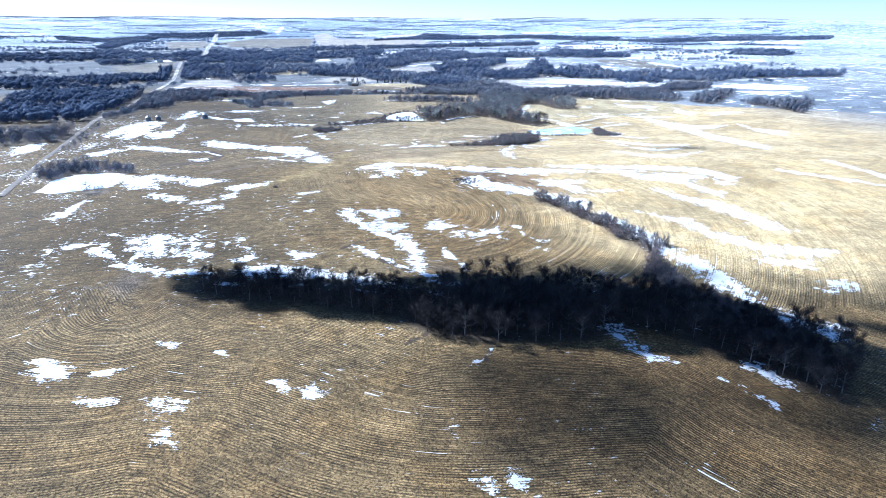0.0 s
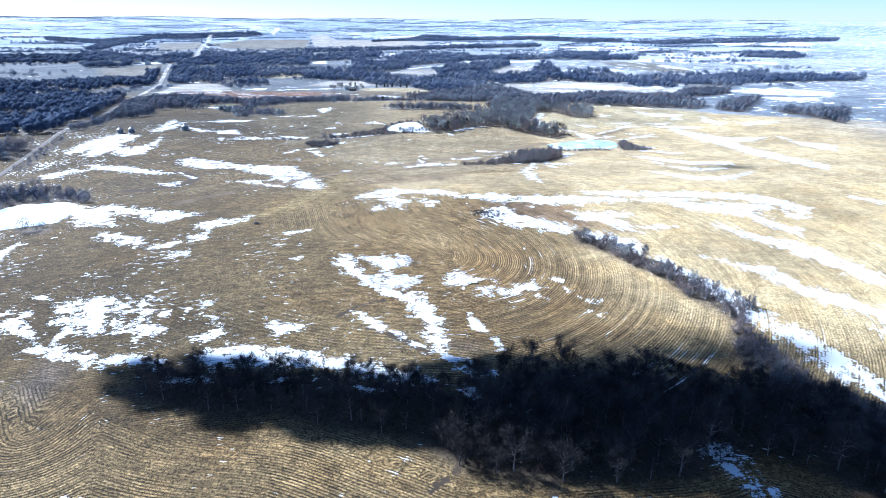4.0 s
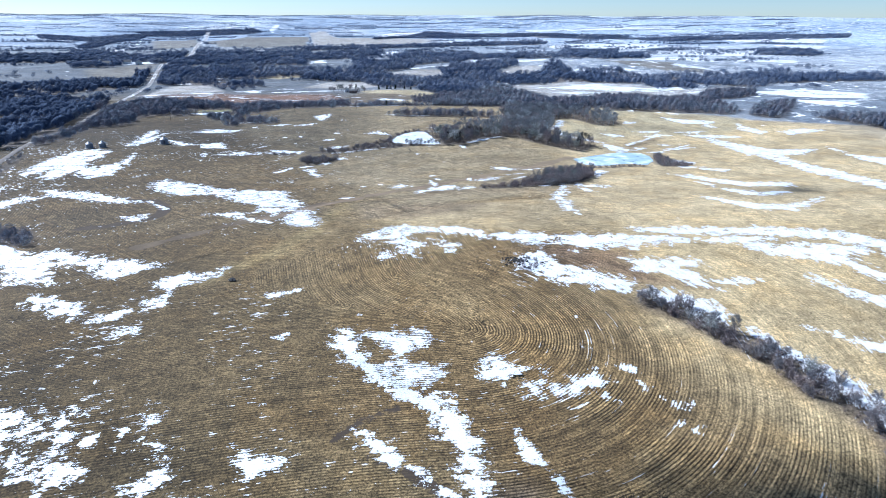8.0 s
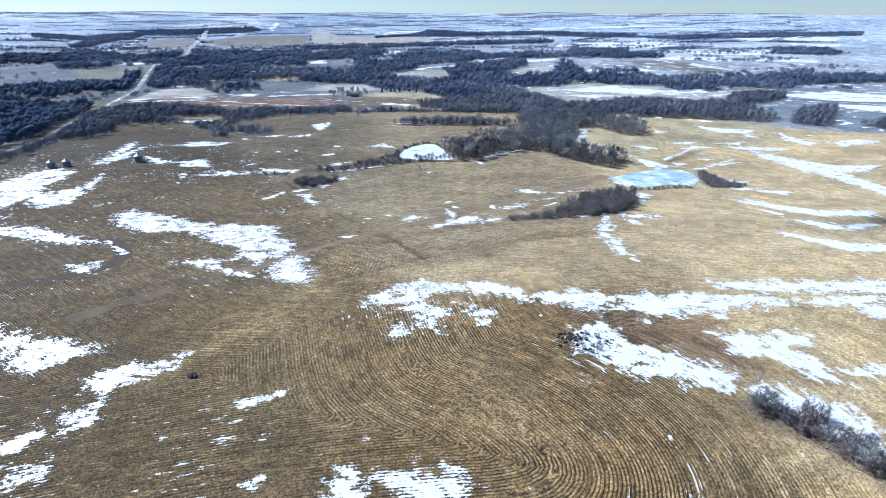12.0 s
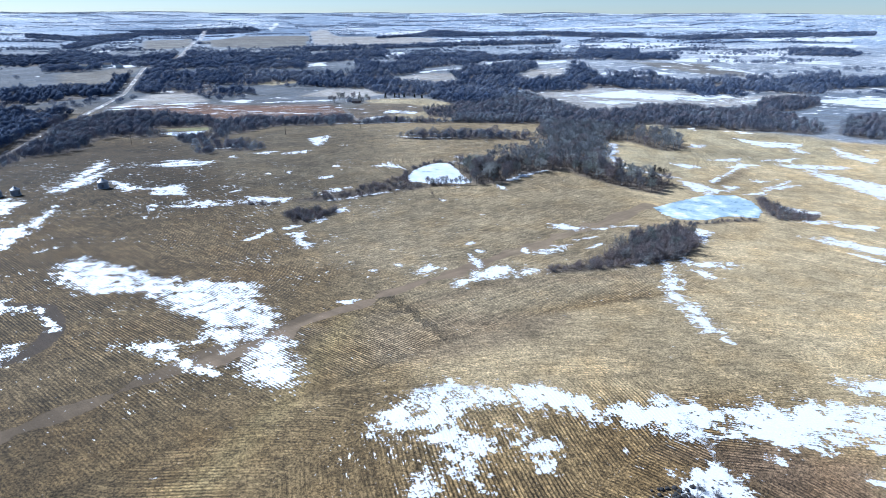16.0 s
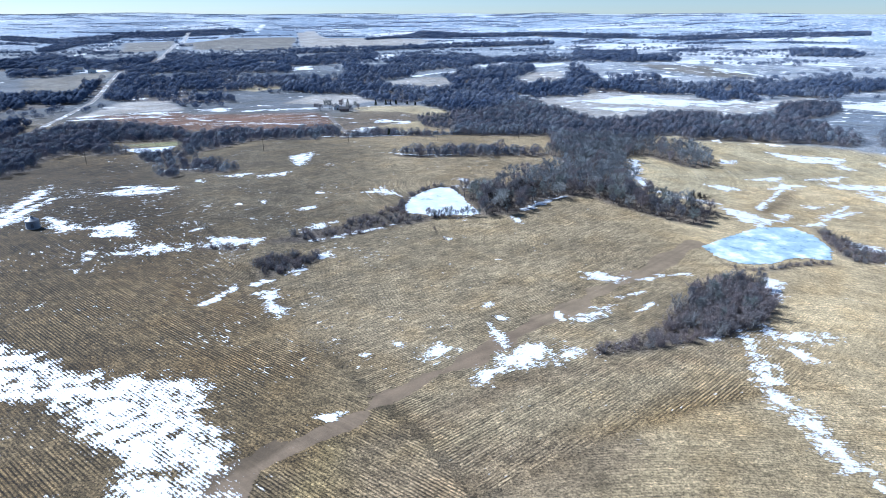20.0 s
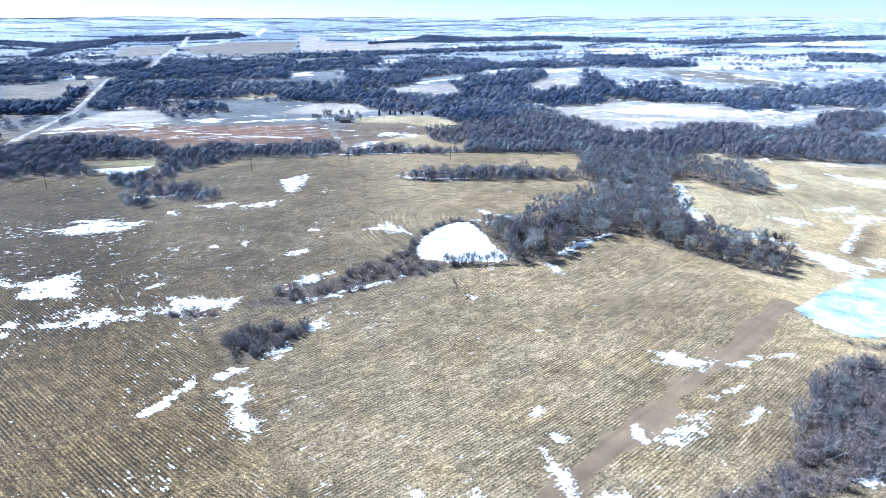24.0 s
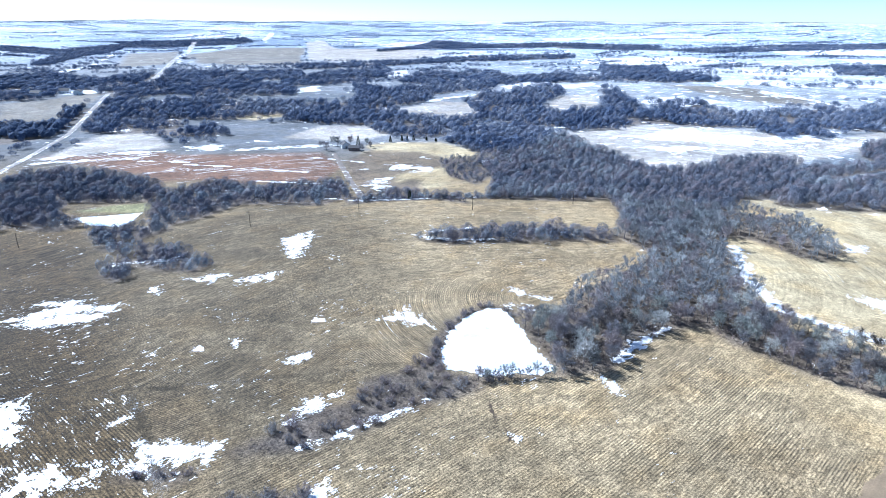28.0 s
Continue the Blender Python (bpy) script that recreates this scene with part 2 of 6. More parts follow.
def crown_material(name, stops, scale, open_share):
    """Crowns of far bare trees: a net of twigs with gaps to see through."""
    m, t, b = mat(name)
    col = ramp(t, attr(t, "tone"), stops)
    n = noise_node(t, scale * 0.8, 4, 0.7)
    col = mix(t, span(t, n, 0.35, 0.7), mix(t, 1.0, col, (0.72, 0.72, 0.72), "MULTIPLY"), mix(t, 1.0, col, (1.28, 1.28, 1.28), "MULTIPLY"))
    t.links.new(col, b.inputs["Base Color"])
    b.inputs["Roughness"].default_value = 0.9
    b.inputs["Specular IOR Level"].default_value = 0.1
    net = noise_node(t, scale * 2.2, 4, 0.75, None, (1.5, 1.5, 0.7))
    bump(t, net, 0.6, 0.8, b)
    tr, ms = t.nodes.new("ShaderNodeBsdfTransparent"), t.nodes.new("ShaderNodeMixShader")
    t.links.new(span(t, net, open_share - 0.02, open_share + 0.02), ms.inputs[0])
    t.links.new(tr.outputs[0], ms.inputs[1])
    t.links.new(b.outputs[0], ms.inputs[2])
    t.links.new(ms.outputs[0], t.nodes["Material Output"].inputs["Surface"])
    return m


def gravel_material(name, stone, dark, snowy):
    m, t, b = mat(name)
    n = noise_node(t, 0.16, 7, 0.7)
    col = ramp(t, noise_node(t, 0.5, 5, 0.7), [(0.3, dark), (0.7, stone)])
    lay = math_node(t, "MULTIPLY_ADD", attr(t, "edge"), 0.07, n)
    col = mix(t, span(t, lay, snowy, snowy + 0.05), col, SNOW)
    t.links.new(col, b.inputs["Base Color"])
    b.inputs["Roughness"].default_value = 0.9
    bump(t, n, 0.3, 0.05, b)
    return m


def plain(name, col, rough=0.7, metal=0.0, scale=3.0, vary=0.35):
    m, t, b = mat(name)
    n = noise_node(t, scale, 5, 0.65)
    low = tuple(c * (1 - vary) for c in col)
    t.links.new(ramp(t, n, [(0.3, low), (0.7, col)]), b.inputs["Base Color"])
    b.inputs["Roughness"].default_value, b.inputs["Metallic"].default_value = rough, metal
    bump(t, n, 0.2, 0.03, b)
    return m


GROUND = ground_material()
SNOWMAT = snow_material("old_snow", 0.22, 1.4, 0.4, 1.9)
FARSNOW = snow_material("drifted_snow", 0.045, 0.2, 0.6, 1.3)
POND_ICE = ice_material("snowed_ice", (0.74, 0.77, 0.82), (0.52, 0.6, 0.68))
LAKE_ICE = ice_material("bare_ice", (0.48, 0.59, 0.64), (0.26, 0.36, 0.41))
BARK = bark_material("grey_bark", (0.11, 0.1, 0.098), (0.22, 0.2, 0.19))
TWIG = twig_material("grey_twigs", [(0.0, (0.18, 0.185, 0.2)), (0.3, (0.25, 0.245, 0.265)), (0.5, (0.3, 0.25, 0.245)), (0.62, (0.23, 0.215, 0.225)), (0.8, (0.24, 0.26, 0.245)), (1.0, (0.35, 0.37, 0.34))])
# creek shade put into the colour: darkened twigs and undergrowth
DARKTWIG = bark_material("shade_toned_twigs", (0.022, 0.02, 0.021), (0.07, 0.062, 0.06))
DARKBRUSH = bark_material("shade_toned_stems", (0.03, 0.024, 0.021), (0.075, 0.06, 0.05), True)
PALE = twig_material("pale_twigs", [(0.0, (0.4, 0.42, 0.39)), (1.0, (0.5, 0.5, 0.48))])
MIXED = bark_material("mixed_twigs", (0.115, 0.122, 0.138), (0.37, 0.385, 0.38), True, (0.24, 0.205, 0.205))
BRUSH = twig_material("brush_stems", [(0.0, (0.16, 0.155, 0.16)), (0.35, (0.24, 0.205, 0.2)), (0.6, (0.27, 0.22, 0.205)), (0.8, (0.19, 0.18, 0.182)), (1.0, (0.27, 0.265, 0.255))], 1.3)
LOWBRUSH = bark_material("undergrowth_stems", (0.11, 0.088, 0.075), (0.24, 0.19, 0.16), True)
# blue of distance haze is painted into the twig colours of these three
FAR = crown_material("mid_wood_hazed", [(0.08, (0.102, 0.12, 0.16)), (0.36, (0.185, 0.205, 0.255)), (0.5, (0.275, 0.247, 0.266)), (0.6, (0.243, 0.226, 0.251)), (0.7, (0.243, 0.266, 0.296)), (0.92, (0.383, 0.418, 0.448))], 0.9, 0.54)
# darker copy: the wood's backlit shade is put into the colour too
WESTWOOD = crown_material("backlit_wood_hazed", [(0.1, (0.0407, 0.0607, 0.111)), (0.9, (0.133, 0.17, 0.252))], 0.5, 0.5)
FARWOOD = crown_material("far_wood_hazed", [(0.05, (0.0646, 0.095, 0.167)), (0.5, (0.144, 0.182, 0.274)), (0.72, (0.205, 0.22, 0.274)), (0.95, (0.319, 0.357, 0.426))], 0.5, 0.53)
CEDAR = bark_material("cedar_needles", (0.018, 0.03, 0.018), (0.04, 0.055, 0.03))
GRAVEL = gravel_material("gravel", (0.3, 0.275, 0.25), (0.17, 0.15, 0.135), 0.55)
LANE = gravel_material("lane_earth", (0.21, 0.175, 0.145), (0.11, 0.09, 0.075), 0.6)

# ---- lie of the land ----
HILLS = [
    (-120, 120, 3.2), (0, 120, 0.9), (120, 120, -2.0), (-120, 220, 2.9), (0, 220, -4.8), (120, 220, -3.1),
    (240, 220, 0.7), (-240, 320, -1.1), (-120, 320, 2.2), (0, 320, 8.6), (120, 320, 5.4), (240, 320, 2.7),
    (-120, 420, -2.1), (0, 420, -1.5), (120, 420, -4.2), (-240, 520, 5.4), (-120, 520, 7.0), (0, 520, -3.1),
    (120, 520, 2.1), (240, 520, -5.1), (-240, 640, -2.3), (-120, 640, -5.3), (0, 640, 3.8), (240, 640, -2.6),
]


def smooth(a, b, v):
    t = np.clip((v - a) / (b - a), 0, 1)
    return t * t * (3 - 2 * t)


def height(x, y):
    """Height of the ground, for numbers or arrays."""
    x, y = np.asarray(x, float), np.asarray(y, float)
    z = sum(h * np.exp(-((x - a) ** 2 + (y - b) ** 2) / (2 * 85.0 ** 2)) for a, b, h in HILLS)
    z = z - 10 * smooth(680, 850, y) * (1 - smooth(1000, 1300, y))
    r = np.hypot(x, y - 190)
    z = z + 78 * smooth(2300, 4700, r) - 76 * smooth(4720, 5600, r)
    roll = np.sin(x / 210 + 1.3 * np.sin(y / 330)) * np.sin(y / 170 + 0.8 * np.sin(x / 400))
    z = z + 5 * roll * smooth(1100, 1700, r)
    return z


def inside(poly, x, y):
    """Distance to the edge of a closed outline, positive within."""
    p = np.array(poly, float)
    q = np.roll(p, -1, 0)
    best = np.full(np.shape(x), 1e9)
    odd = np.zeros(np.shape(x), bool)
    for (ax, ay), (bx, by) in zip(p, q):
        dx, dy = bx - ax, by - ay
        s = np.clip(((x - ax) * dx + (y - ay) * dy) / max(dx * dx + dy * dy, 1e-9), 0, 1)
        best = np.minimum(best, np.hypot(x - ax - s * dx, y - ay - s * dy))
        if ay != by:
            cut = ((ay > y) != (by > y)) & (x < (bx - ax) * (y - ay) / (by - ay) + ax)
            odd ^= cut
    return np.where(odd, best, -best)


def to_line(line, x, y):
    """Distance to an open line, and the way along it to the nearest point."""
    best = np.full(np.shape(x), 1e9)
    along, done = np.zeros(np.shape(x)), 0.0
    for (ax, ay), (bx, by) in zip(line[:-1], line[1:]):
        dx, dy = bx - ax, by - ay
        s = np.clip(((x - ax) * dx + (y - ay) * dy) / max(dx * dx + dy * dy, 1e-9), 0, 1)
        d = np.hypot(x - ax - s * dx, y - ay - s * dy)
        near = d < best
        best = np.where(near, d, best)
        along = np.where(near, done + s * math.hypot(dx, dy), along)
        done += math.hypot(dx, dy)
    return best, along


def hashed(ix, iy, seed):
    v = np.sin(ix * 127.1 + iy * 311.7 + seed * 74.7) * 43758.5453
    return v - np.floor(v)


def vnoise(x, y, scale, seed=0):
    """Smooth noise from 0 to 1, with three octaves."""
    out, amp, tot = 0, 1.0, 0.0
    for o in range(3):
        u, v = x / scale, y / scale
        iu, iv = np.floor(u), np.floor(v)
        fu, fv = u - iu, v - iv
        fu, fv = fu * fu * (3 - 2 * fu), fv * fv * (3 - 2 * fv)
        a, b = hashed(iu, iv, seed + o), hashed(iu + 1, iv, seed + o)
        c, d = hashed(iu, iv + 1, seed + o), hashed(iu + 1, iv + 1, seed + o)
        out = out + amp * (a + (b - a) * fu + (c - a) * fv + (a - b - c + d) * fu * fv)
        tot += amp
        amp, scale = amp * 0.5, scale * 0.5
    return out / tot


# ---- outlines on the plan ----
WOODS = {
    "creek_l": [(-54, 182), (-51, 192), (-37, 192), (-23, 190), (-8, 187), (7, 183), (18, 183), (17, 153), (10, 160), (3, 165), (-7, 167), (-21, 173), (-33, 172), (-42, 176)],
    "creek_m": [(18, 178), (26, 187), (44, 189), (62, 188), (79, 178), (94, 176), (98, 165), (87, 147), (79, 152), (67, 150), (61, 147), (39, 147), (25, 149), (17, 153)],
    "creek_r": [(98, 165), (105, 164), (114, 153), (124, 142), (131, 132), (109, 108), (108, 111), (101, 122), (94, 132), (87, 146)],
    "pond_right": [(51, 560), (60, 566), (79, 580), (89, 589), (105, 600), (124, 618), (130, 633), (153, 650), (162, 625), (154, 599), (142, 567), (145, 553), (118, 543), (112, 555), (100, 552), (87, 548), (72, 531), (57, 530), (52, 538)],
    "creek_n": [(142, 567), (145, 553), (153, 542), (163, 532), (164, 526), (146, 506), (135, 518), (127, 528), (118, 543)],
    "creek_far": [(119, 646), (141, 690), (187, 689), (178, 647), (161, 623), (147, 638), (125, 622)],
    "right_clump": [(171, 679), (203, 684), (229, 662), (222, 622), (207, 610), (195, 616), (184, 642), (166, 646)],
    "hw1": [(-350, 1033), (-333, 1066), (-318, 1100), (-328, 1158), (-313, 1178), (-301, 1117), (-288, 1044), (-301, 1016), (-327, 985)],
    "hw2": [(-577, 1514), (-552, 1598), (-483, 1520), (-414, 1464), (-404, 1524), (-348, 1670), (-213, 1629), (-119, 1642), (-107, 1507), (-181, 1489), (-148, 1384), (-100, 1335), (-94, 1264), (-164, 1271), (-163, 1222), (-247, 1304), (-264, 1281), (-285, 1250), (-322, 1266), (-364, 1357), (-417, 1334), (-409, 1244), (-446, 1237)],
    "hw3": [(-313, 1178), (-305, 1224), (-251, 1181), (-231, 1208), (-161, 1212), (-110, 1207), (-71, 1167), (-42, 1156), (-52, 1075), (-80, 1117), (-119, 1112), (-147, 1092), (-180, 1102), (-235, 1123), (-263, 1094), (-248, 1032), (-274, 1042)],
    "hw4": [(-272, 1085), (-233, 1074), (-228, 1110), (-197, 1107), (-176, 1031), (-158, 1055), (-132, 1007), (-181, 1005), (-207, 1023), (-257, 1033)],
    "hw6": [(-100, 1183), (0, 1198), (30, 1196), (41, 1126), (52, 1084), (77, 1070), (129, 1064), (141, 1097), (117, 1038), (83, 1013), (103, 985), (61, 978), (39, 985), (22, 1008), (11, 1048), (-38, 1062), (-64, 1076)],
    "hw7": [(1, 1364), (33, 1289), (66, 1285), (98, 1234), (82, 1191), (51, 1170), (21, 1149), (0, 1198)],
    "hw8": [(-121, 1549), (-20, 1627), (48, 1685), (49, 1564), (1, 1438), (-53, 1395), (-105, 1379)],
    "hw9": [(142, 1186), (174, 1275), (203, 1250), (236, 1285), (283, 1328), (295, 1306), (277, 1231), (237, 1178), (207, 1121), (251, 1109), (293, 1104), (291, 1061), (267, 998), (236, 1003), (217, 991), (208, 1015), (193, 1029), (164, 1045), (144, 1076)],
    "hw10": [(365, 1297), (367, 1256), (346, 1170), (340, 1109), (358, 1098), (393, 1142), (435, 1162), (430, 1105), (449, 1059), (512, 1076), (564, 1094), (585, 1069), (647, 1096), (730, 1128), (562, 939), (528, 952), (482, 980), (441, 990), (391, 996), (336, 1021), (269, 1020), (305, 1126)],
    "hw11": [(414, 979), (448, 990), (467, 968), (442, 933), (405, 926)],
    "hw12": [(60, 1315), (121, 1328), (210, 1371), (199, 1318), (104, 1253)],
    "hw13": [(134, 1607), (191, 1544), (243, 1651), (257, 1451), (362, 1528), (430, 1472), (405, 1404), (231, 1380), (127, 1370), (75, 1414)],
    "hw14": [(567, 1800), (609, 1737), (682, 1776), (586, 1559), (624, 1506), (587, 1377), (499, 1365), (434, 1426)],
    "hw15": [(1029, 1645), (1129, 1632), (1118, 1562), (1017, 1450), (924, 1493)],
    "hw16": [(-862, 2919), (-617, 2988), (-449, 3125), (-391, 2879), (-617, 2735), (-779, 2718)],
    "hw17": [(-682, 1901), (-764, 2565), (-780, 2693), (-828, 2759), (-891, 2504), (-1104, 2619), (-1020, 2440), (-786, 2281), (-719, 1957)],
    "hw18": [(72, 2319), (334, 3057), (493, 2776), (815, 2745), (1078, 2626), (997, 2451), (662, 2598), (440, 2609), (238, 2590)],
    "hw19": [(1014, 2443), (1259, 2441), (1575, 2497), (1977, 2526), (1810, 2337), (1425, 2287), (1106, 2279)],
    "hw20": [(-116, 1746), (28, 1824), (271, 2053), (600, 2152), (556, 2021), (255, 1952), (38, 1731), (-100, 1690)],
    "mid_a": [(92, 873), (117, 888), (149, 903), (177, 955), (198, 971), (204, 907), (214, 867), (214, 807), (234, 803), (214, 726), (225, 710), (210, 688), (179, 667), (143, 636), (129, 635), (135, 678), (142, 711), (111, 708), (84, 715), (72, 716), (94, 807)],
    "mid_top": [(85, 946), (119, 1003), (153, 1009), (184, 993), (172, 933), (137, 901), (101, 894)],
    "mid_yard": [(62, 870), (82, 882), (102, 865), (94, 807), (75, 764), (62, 803)],
    "mid_b": [(238, 802), (281, 835), (328, 846), (347, 820), (317, 797), (311, 754), (258, 705), (218, 706), (206, 717)],
    "mid_c": [(308, 782), (349, 804), (399, 795), (411, 836), (451, 884), (489, 900), (519, 886), (488, 841), (421, 788), (375, 777), (316, 753)],
    "mid_d": [(234, 695), (281, 737), (320, 737), (376, 764), (367, 726), (358, 685), (359, 664), (332, 645), (313, 661), (268, 678), (246, 684)],
    "mid_e": [(350, 639), (376, 670), (418, 703), (449, 710), (368, 617), (354, 624)],
    "mid_f": [(397, 618), (417, 621), (441, 616), (467, 603), (407, 534), (407, 556), (404, 590)],
    "hw21": [(-559, 1023), (-435, 1031), (-402, 1056), (-359, 1063), (-329, 1094), (-318, 1148), (-303, 1137), (-293, 1037), (-298, 997), (-328, 970), (-352, 943), (-375, 911), (-489, 916)],
    "hw22": [(-780, 1467), (-658, 1482), (-564, 1488), (-509, 1523), (-418, 1378), (-494, 1323), (-586, 1338), (-692, 1320)],
    "left_wood": [(-247, 815), (-239, 850), (-207, 862), (-156, 832), (-131, 799), (-118, 763), (-120, 753), (-172, 757), (-165, 724), (-144, 704), (-152, 696), (-179, 704), (-187, 692), (-191, 663), (-202, 661), (-246, 754), (-239, 779)],
    "belt_mid": [(-124, 755), (-115, 787), (-93, 808), (-62, 780), (-27, 784), (-14, 795), (-5, 738), (-24, 716), (-69, 733), (-84, 706), (-102, 692), (-113, 706)],
    "west_a": [(-365, 616), (-330, 613), (-323, 640), (-394, 822), (-404, 888), (-361, 893), (-297, 855), (-285, 873), (-248, 709), (-212, 566), (-205, 512), (-233, 509), (-272, 517), (-324, 535)],
    "west_b": [(-251, 463), (-195, 469), (-183, 435), (-232, 426)],
    "ne_d": [(526, 993), (627, 1081), (729, 1074), (883, 1078), (817, 1006), (617, 984)],
    "left_ext": [(-213, 640), (-219, 674), (-215, 691), (-218, 731), (-183, 662), (-189, 637), (-201, 618)],
    "west_fill": [(-296, 811), (-274, 851), (-239, 763), (-229, 679), (-233, 664)],
}
BRUSHES = {
    "road_brush": [(-202, 515), (-197, 545), (-228, 700), (-247, 800), (-240, 800), (-219, 700), (-188, 545), (-193, 512)],
    "road_brush2": [(-185, 410), (-178, 412), (-187, 490), (-192, 490)],
    "creek_up": [(76, 270), (85, 271), (93, 262), (100, 250), (105, 241), (111, 233), (112, 222), (117, 213), (106, 202), (105, 208), (103, 218), (99, 224), (97, 235), (91, 246), (85, 257), (78, 264)],
    "headbrush": [(47, 299), (55, 302), (57, 293), (56, 289), (51, 290), (48, 296)],
    "bush_big": [(56, 408), (69, 413), (84, 419), (103, 440), (120, 452), (132, 451), (129, 437), (119, 422), (107, 414), (93, 409), (78, 407), (65, 404), (56, 403)],
    "wedge_bush": [(-37, 482), (-31, 489), (-14, 490), (-14, 483), (-23, 475), (-31, 468), (-33, 474)],
    "ditch_bush": [(-56, 497), (-49, 500), (-40, 498), (-43, 495)],
    "line_a": [(-34, 504), (-25, 512), (-19, 520), (-5, 523), (-1, 534), (8, 536), (17, 545), (26, 559), (37, 571), (39, 567), (27, 555), (22, 536), (33, 530), (31, 526), (12, 519), (0, 512), (-17, 504), (-29, 502)],
    "dam_line": [(30, 533), (56, 532), (57, 530), (33, 529)],
    "lane_trees": [(23, 646), (58, 655), (87, 657), (120, 648), (117, 636), (81, 638), (39, 637)],
    "left_clump": [(-108, 625), (-109, 643), (-99, 637), (-93, 621), (-98, 617)],
    "left_clump2": [(-102, 645), (-87, 653), (-63, 633), (-69, 622), (-81, 626), (-95, 635)],
    "pondfar_bush": [(-138, 692), (-109, 697), (-107, 706), (-96, 688), (-109, 669), (-118, 668)],
    "hedge": [(0, 729), (26, 728), (65, 725), (142, 726), (139, 718), (64, 717), (25, 718), (0, 717)],
    "pondwest_bush": [(-170, 341), (-165, 372), (-125, 355), (-117, 335), (-144, 336), (-155, 324)],
    "pondwest_b": [(-129, 298), (-120, 302), (-117, 292), (-125, 291)],
    "lake_rim": [(131, 471), (135, 463), (146, 461), (159, 465), (171, 463), (169, 460), (156, 461), (144, 457), (132, 459)],
    "lake_tail": [(196, 505), (198, 491), (197, 476), (203, 465), (195, 458), (181, 461), (181, 472)],
    "creek_s": [(105, 206), (108, 193), (110, 175), (116, 162), (124, 143), (124, 138), (112, 125), (110, 127), (104, 137), (100, 153), (96, 170), (97, 191)],
    "clump_mid": [(-108, 667), (-92, 663), (-78, 650), (-84, 644), (-98, 650)],
    "clump_link": [(-139, 696), (-115, 667), (-102, 656), (-102, 646), (-123, 667)],
    "crest_line": [(-9, 723), (12, 740), (33, 737), (59, 711), (58, 704), (32, 724), (12, 726), (-8, 713)],
    "pond_ring": [(18, 541), (21, 553), (26, 564), (35, 574), (43, 578), (51, 572), (51, 562), (48, 567), (42, 573), (35, 568), (28, 557), (23, 546), (22, 537)],
}

ICES = {
    "pond_a": [(22, 547), (27, 559), (35, 569), (42, 574), (47, 573), (49, 567), (51, 554), (55, 533), (50, 531), (32, 533), (23, 537), (22, 542)],
    "lake": [(133, 485), (151, 496), (170, 505), (187, 506), (188, 493), (183, 477), (174, 466), (161, 469), (148, 464), (136, 466), (132, 474)],
    "pond_west": [(-152, 304), (-155, 330), (-147, 340), (-127, 339), (-118, 327), (-118, 305), (-143, 297)],
    "pond_far": [(-155, 721), (-121, 726), (-121, 710), (-124, 699), (-140, 704)],
    "creek_ice": [(95, 863), (110, 866), (108, 847), (97, 846)],
}

